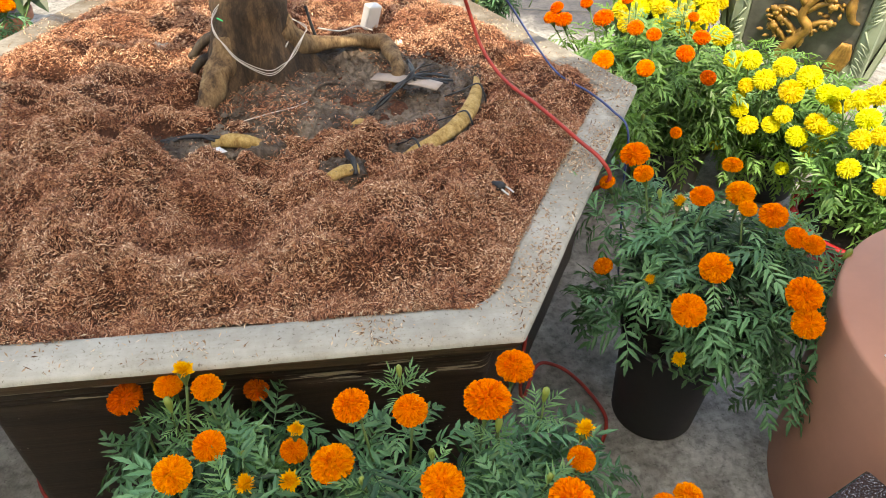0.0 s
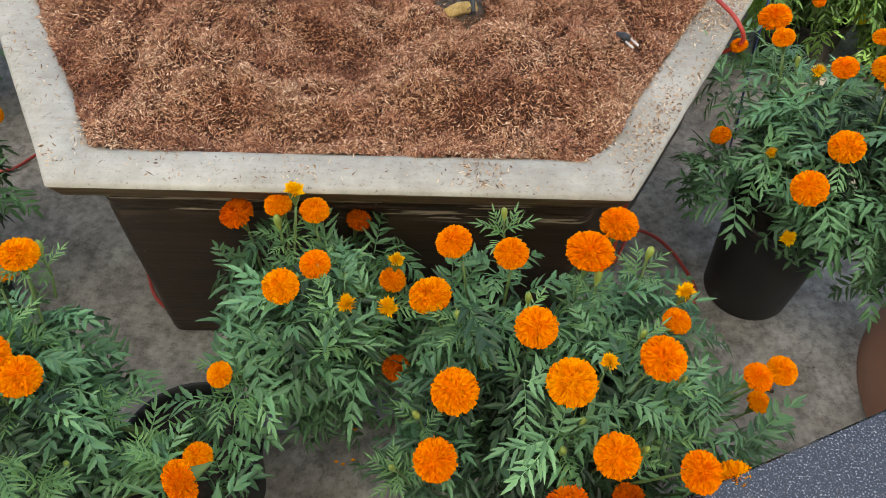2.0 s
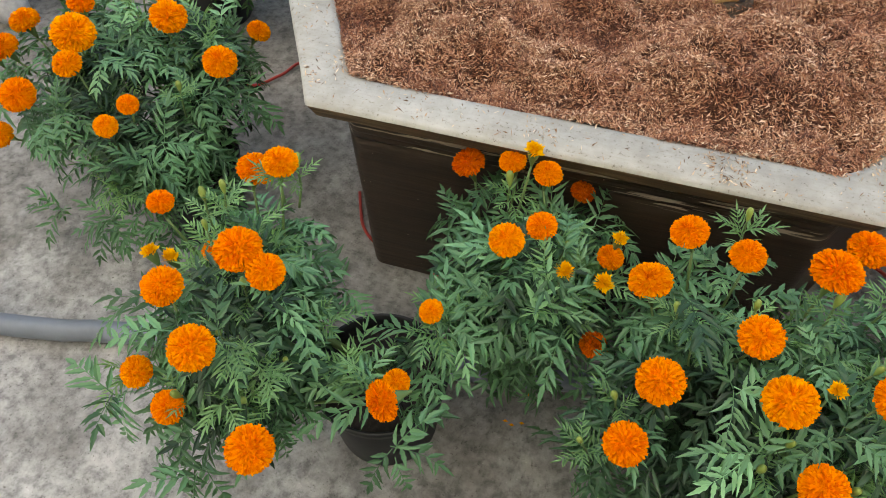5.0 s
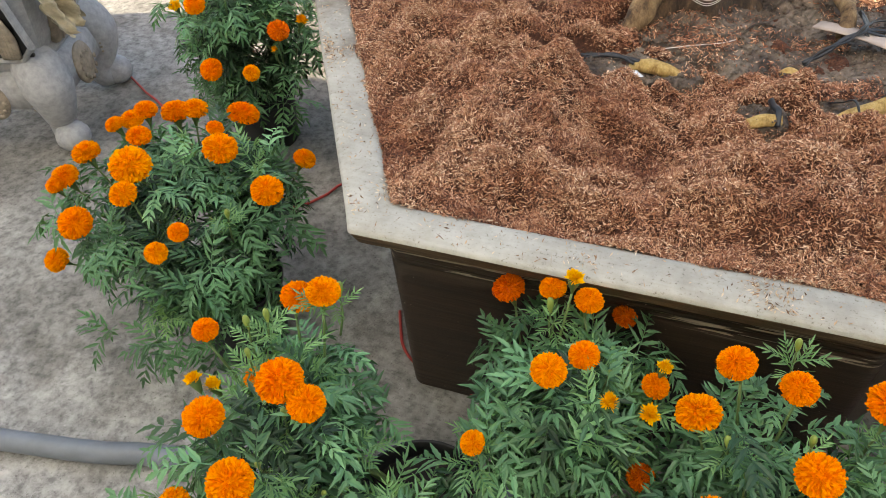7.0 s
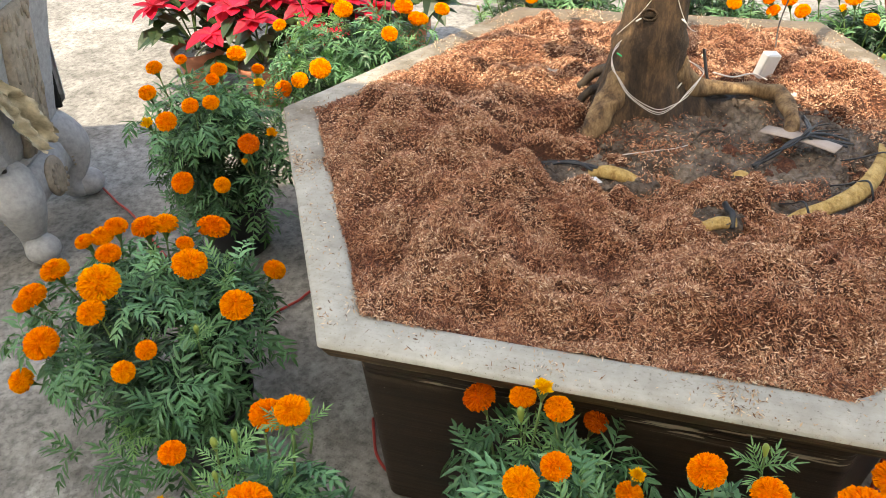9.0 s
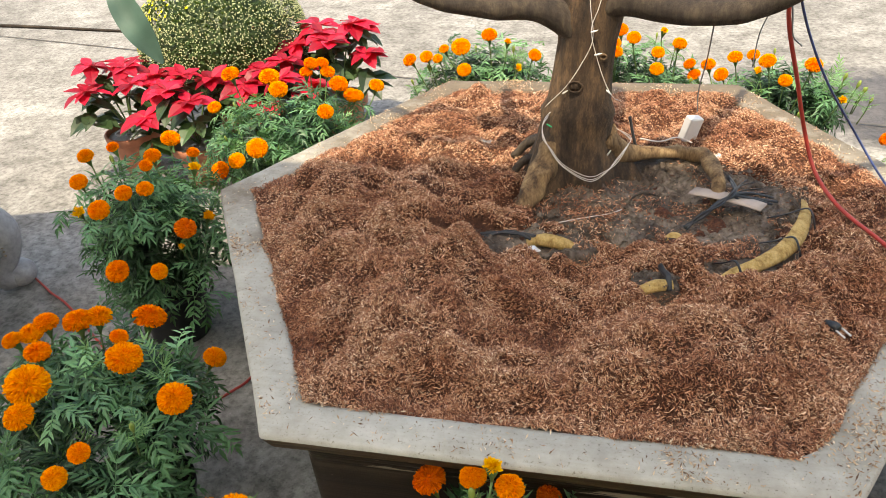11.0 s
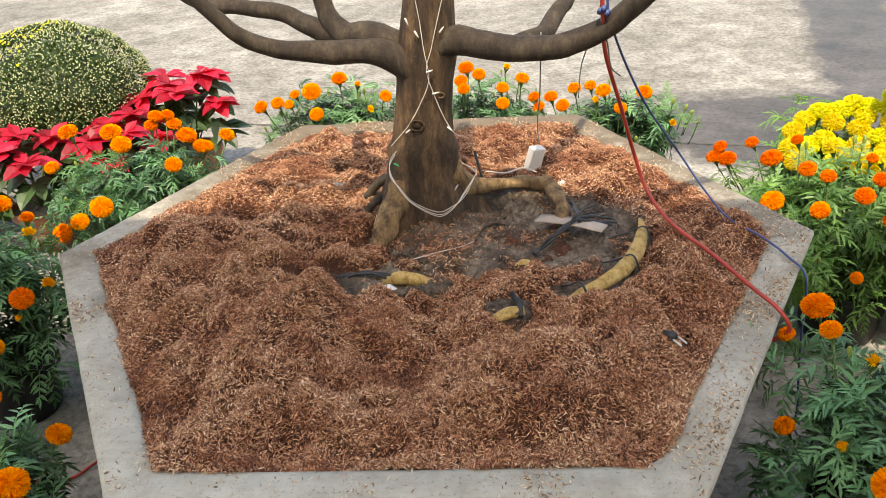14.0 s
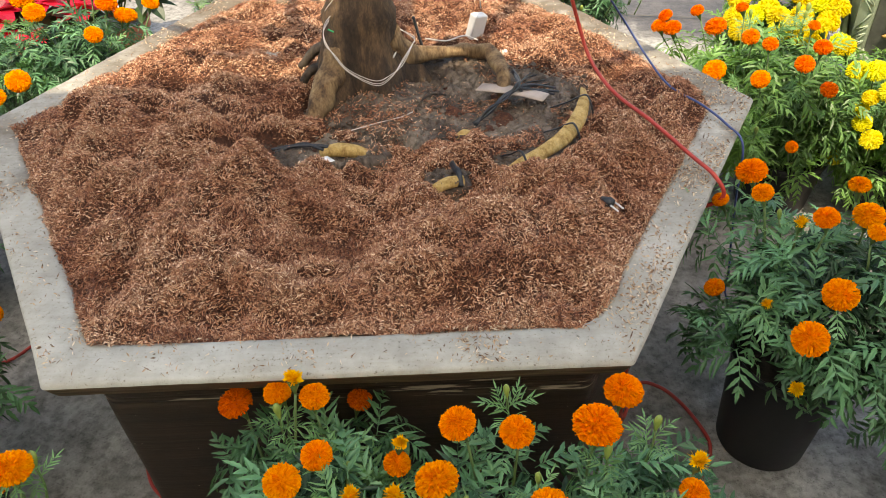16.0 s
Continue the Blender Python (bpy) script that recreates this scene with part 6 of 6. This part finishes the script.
for i in range(15000):
    u = mr.uniform(-0.55, 1)
    a = mr.uniform(0, 6.283)
    sn = math.sqrt(1 - u * u)
    d = Vector((sn * math.cos(a), sn * math.sin(a), u))
    k = 1 + 0.05 * noise.noise(d * 3)
    p = Vector((d.x * MR.x, d.y * MR.y, d.z * MR.z + MZ)) * 1
    p = Vector((d.x * MR.x * k, d.y * MR.y * k, d.z * MR.z * k + MZ))
    if i % 3 == 0:
        lance(gl, p - d * 0.02, d + Vector((mr.gauss(0, .5), mr.gauss(0, .5), mr.gauss(0, .5))), (0, 0, 1) if abs(d.z) < .9 else (1, 0, 0), 0.032, 0.0075)
    else:
        open_share = 0.12 + 0.95 * max(0, min(1, (-d.x * 0.7 + d.z * 0.8 - 0.35)))
        if mr.random() < open_share ** 2 * 0.62 - 0.05:
            w, o = d.orthogonal().normalized(), p + d * 0.006
            v2 = d.cross(w)
            n = 7
            R = mr.uniform(.0048, .0078)
            fl.add([o + d * 0.004] + [o + (w * math.cos(j * 6.283 / n) + v2 * math.sin(j * 6.283 / n)) * R for j in range(n)], [(0, 1 + j, 1 + (j + 1) % n) for j in range(n)])
        else:
            bu.ball(tuple(p + d * mr.uniform(-.006, .006)), mr.uniform(.0024, .0040), 5, 3)
ob = part("leaf_layer", gl.mesh("leaf_layer", CHRYS_GREEN, False), mum)
ob["kind"] = "stuff"
ob = part("bud_layer", bu.mesh("bud_layer", CHRYS_BUD, False), mum, "tiny pale green buds")
ob["kind"] = "stuff"
ob = part("floret_layer", fl.mesh("floret_layer", CHRYS_YELLOW, False), mum, "tiny yellow florets")
ob["kind"] = "stuff"

# ---- square ornamental pots ----


def square_ring(h, z, c):
    return [(-h + c, -h, z), (h - c, -h, z), (h, -h + c, z), (h, h - c, z), (h - c, h, z), (-h + c, h, z), (-h, h - c, z), (-h, -h + c, z)]


def square_pot(name, label, at, normal, rows, wall_mat, panel_mat, relief_mat, panel_z, panel_size, panel_off, lean_deg, words, feet=0.0, chamfer=0.05, carved_sides=()):
    """A flared square pot with framed panels in relief; normal: the way its front face looks."""
    top = thing(name, label, "pot", at, "ornamental pots")
    turn = Matrix.Rotation(math.atan2(normal[1], normal[0]) + radians(90), 4, 'Z')
    so = Shape()
    for h, z in rows:
        so.v += square_ring(h, z, chamfer)
    so.f = [(i * 8 + k, i * 8 + (k + 1) % 8, (i + 1) * 8 + (k + 1) % 8, (i + 1) * 8 + k) for i in range(len(rows) - 1) for k in range(8)]
    part("body", so.mesh("body", wall_mat, False), top, words[0], turn)
    pw, ph = panel_size
    for q in range(4):
        side = turn @ Matrix.Rotation(radians(90 * q), 4, 'Z')
        lean = Matrix.Translation((0, -panel_off, panel_z)) @ Matrix.Rotation(radians(lean_deg), 4, 'X')
        if q in carved_sides:
            cv, rr = Shape().box((pw * 0.40, 0.03, ph * 1.15), (0, -0.004, 0), None, 0.5), random.Random(q + 8)
            for j in range(90):
                u, v = rr.uniform(-.18, .18) * pw, rr.uniform(-.55, .55) * ph
                cv.ball((u, -0.018, v), rr.uniform(.007, .016), 8, 5, (.8, .5, 1.9), .5)
            part("carved_panel", cv.mesh("carved_panel", relief_mat), top, "worn tan carved side panel", side @ lean)
            continue
        part("panel", Shape().box((pw, 0.014, ph), (0, -0.004, 0), None, 0.5).mesh("panel", panel_mat, False), top, words[1], side @ lean)
        x, z = pw / 2, ph / 2
        c0 = 0.05
        outline = [(-x, -z + c0), (-x + c0, -z), (x - c0, -z), (x, -z + c0), (x, z - c0), (x - c0, z), (-x + c0, z), (-x, z - c0)]
        wide = 0.012 if feet else 0.052
        fr = Shape()
        for k, (dep, grow_) in enumerate(((-.004, 0.0), (-.020, .006), (-.024, wide * .5), (-.020, wide), (-.002, wide + .006))):
            fr.v += [(u + math.copysign(grow_, u), dep, v + math.copysign(grow_, v)) for u, v in outline]
        fr.f = [(k * 8 + e, k * 8 + (e + 1) % 8, (k + 1) * 8 + (e + 1) % 8, (k + 1) * 8 + e) for k in range(4) for e in range(8)]
        part("panel_frame", fr.mesh("panel_frame", wall_mat, False), top, words[2], side @ lean)
        if not feet:
            zz = Shape()
            for (u0, v0), (u1, v1) in zip(outline, outline[1:] + outline[:1]):
                n_ = max(2, int(math.hypot(u1 - u0, v1 - v0) / 0.014))
                for e in range(n_):
                    t0, t1 = e / n_, (e + 1) / n_
                    g0, g1 = (0.010, wide - 0.006) if e % 2 else (wide - 0.006, 0.010)
                    a0, b0 = u0 + (u1 - u0) * t0, v0 + (v1 - v0) * t0
                    a1, b1 = u0 + (u1 - u0) * t1, v0 + (v1 - v0) * t1
                    zz.tube([(a0 + math.copysign(g0, a0), -.0245, b0 + math.copysign(g0, b0)), (a1 + math.copysign(g1, a1), -.0245, b1 + math.copysign(g1, b1))], 0.0030, 5)
            part("zigzag_carving", zz.mesh("zigzag_carving", wall_mat), top, "carved zigzag band", side @ lean)
        rl, rr = Shape(), random.Random(q + 3)
        trunk_l = [(-0.28 * x, -0.018, -z * .98), (-0.18 * x, -0.022, -z * .62), (-0.02 * x, -0.022, -z * .35), (0.10 * x, -0.024, -z * .12), (-0.06 * x, -0.022, z * .08), (-0.02 * x, -0.02, z * .3), (0.12 * x, -0.02, z * .55)]
        rl.tube(spline(trunk_l, 5), taper([0.024, 0.021, 0.018, 0.016, 0.014, 0.012], 31), 10)
        for e in range(26):
            b_ = rr.random()
            o = Vector(trunk_l[0]).lerp(Vector(trunk_l[3]), b_)
            rl.ball((o.x + rr.gauss(0, .014), -0.026, o.z), rr.uniform(.006, .012), 8, 5, (.8, .8, 1.6), .6)
        for b0, b1 in (((0.10, -0.12), (0.55, 0.02)), ((0.0, 0.2), (0.5, 0.42)), ((-0.06, 0.05), (-0.62, 0.12)), ((-0.2, -0.55), (-0.62, -0.25)), ((-0.05, 0.3), (-0.5, 0.66)), ((0.1, 0.5), (0.42, 0.82)), ((-0.1, -0.3), (-0.55, -0.05))):
            p0, p1 = Vector((b0[0] * x, -0.018, b0[1] * z)), Vector((b1[0] * x, -0.018, b1[1] * z))
            rl.tube(spline([p0, (p0 + p1) / 2 + Vector((0, -.004, .02)), p1], 4), taper([0.012, 0.007], 9), 7)
            for j in range(9):
                o = p0.lerp(p1, rr.uniform(.45, 1.05)) + Vector((rr.gauss(0, .018), rr.uniform(-.008, 0), rr.gauss(0, .018)))
                ang, ll = rr.uniform(0, 6.28), rr.uniform(.014, .026)
                dd = Vector((math.cos(ang), -.3, math.sin(ang)))
                rl.tube([o, o + dd * ll * .5, o + dd * ll], [0.003, 0.0075, 0.001], 6)
            for j in range(2):
                o = p0.lerp(p1, rr.uniform(.6, 1.0)) + Vector((rr.gauss(0, .012), -.008, rr.gauss(0, .012)))
                rl.ball(tuple(o), rr.uniform(.011, .017), 10, 6, (1, .8, 1), .2)
        rl.tube(spline([(0.72 * x, -.018, z * .75), (0.70 * x, -.024, z * .45), (0.78 * x, -.022, z * .2), (0.92 * x, -.016, z * .12)], 4), taper([0.006, 0.018, 0.012, 0.005], 13), 8)
        for j in range(5):
            rl.tube(spline([(0.62 * x + .01 * j, -.018, -z * .95), (0.68 * x + .012 * j, -.022, -z * .6), (0.78 * x + .006 * j, -.02, -z * .3)], 4), taper([0.012, 0.010, 0.005], 9), 7)
        part("relief", rl.mesh("relief", relief_mat), top, words[3], side @ lean)
    if feet:
        ap = Shape()
        for h, z in ((feet - .06, .165), (feet - .01, .150), (feet + .025, .175), (feet + .032, .23), (feet + .025, .285), (feet - .02, .315)):
            ap.v += square_ring(h, z, chamfer)
        ap.f = [(i * 8 + k, i * 8 + (k + 1) % 8, (i + 1) * 8 + (k + 1) % 8, (i + 1) * 8 + k) for i in range(5) for k in range(8)]
        part("apron", ap.mesh("apron", wall_mat), top, "heavy speckled cement apron", turn)
        for q in range(4):
            side = turn @ Matrix.Rotation(radians(90 * q), 4, 'Z')
            md = Shape().ball((0, 0, 0), 0.064, 20, 10, (1, .30, 1.2), .0)
            for j in range(26):
                t = j * .5
                md.ball((0.0022 * j * math.cos(t), -.015, 0.0026 * j * math.sin(t)), 0.0085, 8, 5, (1, .7, 1), .4)
            part("medallion", md.mesh("medallion", relief_mat), top, "tan carved scroll medallion", side @ Matrix.Translation((0, -feet - .032, .215)))
            a = math.atan2(normal[1], normal[0]) + radians(45 + 90 * q)
            dv, rf = Vector((math.cos(a), math.sin(a), 0)), feet * 1.30
            up = lambda k, z: dv * (rf * k) + Vector((0, 0, z))
            lg = Shape().tube(spline([up(.74, .34), up(.94, .31), up(1.08, .24), up(1.06, .16), up(.94, .095), up(.98, .055), up(1.12, .045)], 5), taper([0.05, 0.080, 0.082, 0.062, 0.044, 0.046, 0.036], 31), 18)
            lg.ball(tuple(up(1.17, .055)), 0.056, 18, 10, (1.05, 1.05, .95))
            part("claw_foot", lg.mesh("claw_foot", wall_mat), top, "curved cement claw foot")
            for e in (-1, 1):
                bd = Shape()
                wdir = Vector((-dv.y, dv.x, 0)) * e
                for j in range(9):
                    bd.ball(tuple(up(1.02, .175 + j * .018) + wdir * (0.066 + 0.004 * math.sin(j * .5))), 0.0045, 7, 4)
                part("bead_row", bd.mesh("bead_row", relief_mat), top, "row of small beads")
    return top


square_pot("carved_planter", "carved grey cement planter on claw feet with dark panels", (-2.208, 0.817, 0), (0.29, -0.96),
           [(0.20, 0.30), (0.215, 0.32), (0.205, 0.345), (0.222, 0.38), (0.275, 0.64), (0.325, 0.86), (0.34, 0.90), (0.37, 0.92), (0.37, 0.98), (0.34, 0.985), (0.31, 0.9), (0.22, 0.45)],
           STONE, DARK_BASIN, STONE_TAN, 0.585, (0.45, 0.44), 0.266, 12.0, ("speckled grey cement body", "glossy black panel", "raised grey frame", "tan floral carving"), 0.20, 0.045, (1, 3))
dry = thing("dry_leaf", "crumpled pale dry leaf hanging on the carved planter", "leaf", (-1.886, 0.761, 0.50))
dl, nu, nv = Shape(), 18, 30
for j in range(nv):
    v = j / (nv - 1)
    mid_p = Vector((0.0, -0.06 + 0.13 * v, 0.16 - 0.27 * v))
    wid = 0.032 + 0.038 * math.sin(v * 2.6)
    for i in range(nu):
        u = i / (nu - 1) * 2 - 1
        fold = 0.013 * math.sin(u * 7 + v * 5) + 0.026 * noise.noise((u * 2.5, v * 7, 1)) + 0.014 * noise.noise((u * 6, v * 16, 2)) + 0.02 * u * u
        dl.v.append(tuple(mid_p + Vector((0.25 * fold + fold * .9, u * wid * 0.75, u * wid * 0.35 + 0.012 * noise.noise((u * 3, v * 6, 4))))))
dl.f = [(j * nu + i, j * nu + i + 1, (j + 1) * nu + i + 1, (j + 1) * nu + i) for j in range(nv - 1) for i in range(nu - 1)]
blade_ob = part("blade", dl.mesh("blade", DRY_LEAF), dry)
part("stalk", Shape().tube(spline([(-0.22, -0.06, 0.30), (-0.10, -0.08, 0.24), (0.0, -0.05, 0.14)], 5), 0.006, 6).mesh("stalk", DRY_LEAF), dry)

# a broad leaf reaching in on a thin stalk
bl = thing("broad_leaf_stalk", "single broad blue-green leaf on a thin stalk", "leaf", (-1.215, 1.008, 1.0))
bl_line = spline([(-1.06, -0.26, -0.16), (-0.85, -0.22, 0.10), (-0.35, -0.13, 0.06), (0.0, 0.0, 0.0)], 6)
part("stalk", Shape().tube(bl_line, taper([0.007, 0.004], len(bl_line)), 6).mesh("stalk", LIMB), bl)
blade = Shape()
b_dir, b_side = Vector((0.41, 0.0, -0.91)), Vector((0.80, 0.45, 0.36))
b_nrm = b_dir.cross(b_side).normalized()
for k in range(15):
    t = k / 14
    c = Vector((-0.045, 0.0, 0.135)) + b_dir * 0.245 * t + b_nrm * 0.03 * math.sin(t * 2.6)
    w = 0.040 * math.sin(math.pi * min(1, t * 0.93 + 0.05)) ** 0.75 * (1.15 - 0.3 * t)
    for u in (-1, -.5, 0, .5, 1):
        blade.v.append(tuple(c + b_side * w * u + b_nrm * (0.35 * w * abs(u) + 0.004 * math.sin(t * 14 + u))))
blade.f = [(k * 5 + u, k * 5 + u + 1, k * 5 + u + 6, k * 5 + u + 5) for k in range(14) for u in range(4)]
part("blade", blade.mesh("blade", BIG_LEAF), bl, "folded blue-green blade")

green_pot = square_pot("ornamental_pot", "square pale green pot with a dark panel and gilded blossom relief", (1.99, 1.68, 0), (-0.6, -0.8),
           [(0.21, 0.0), (0.217, 0.03), (0.20, 0.06), (0.21, 0.12), (0.26, 0.42), (0.30, 0.66), (0.31, 0.70), (0.338, 0.72), (0.348, 0.74), (0.35, 0.80), (0.345, 0.83), (0.335, 0.84), (0.295, 0.84), (0.28, 0.6), (0.2, 0.2)],
           CELADON, BRONZE, GOLD_RELIEF, 0.49, (0.37, 0.36), 0.272, 9.5, ("pale green cement body", "dark bronze-glazed panel", "raised pale green frame", "gilded blossom branch relief"), 0.0, 0.035)
part("soil", Shape().box((0.57, 0.57, 0.03), (0, 0, 0.775), Matrix.Rotation(math.atan2(-0.8, -0.6) + radians(90), 4, 'Z'), 0.2).mesh("soil", HUSK, False), green_pot, "brown gritty soil")
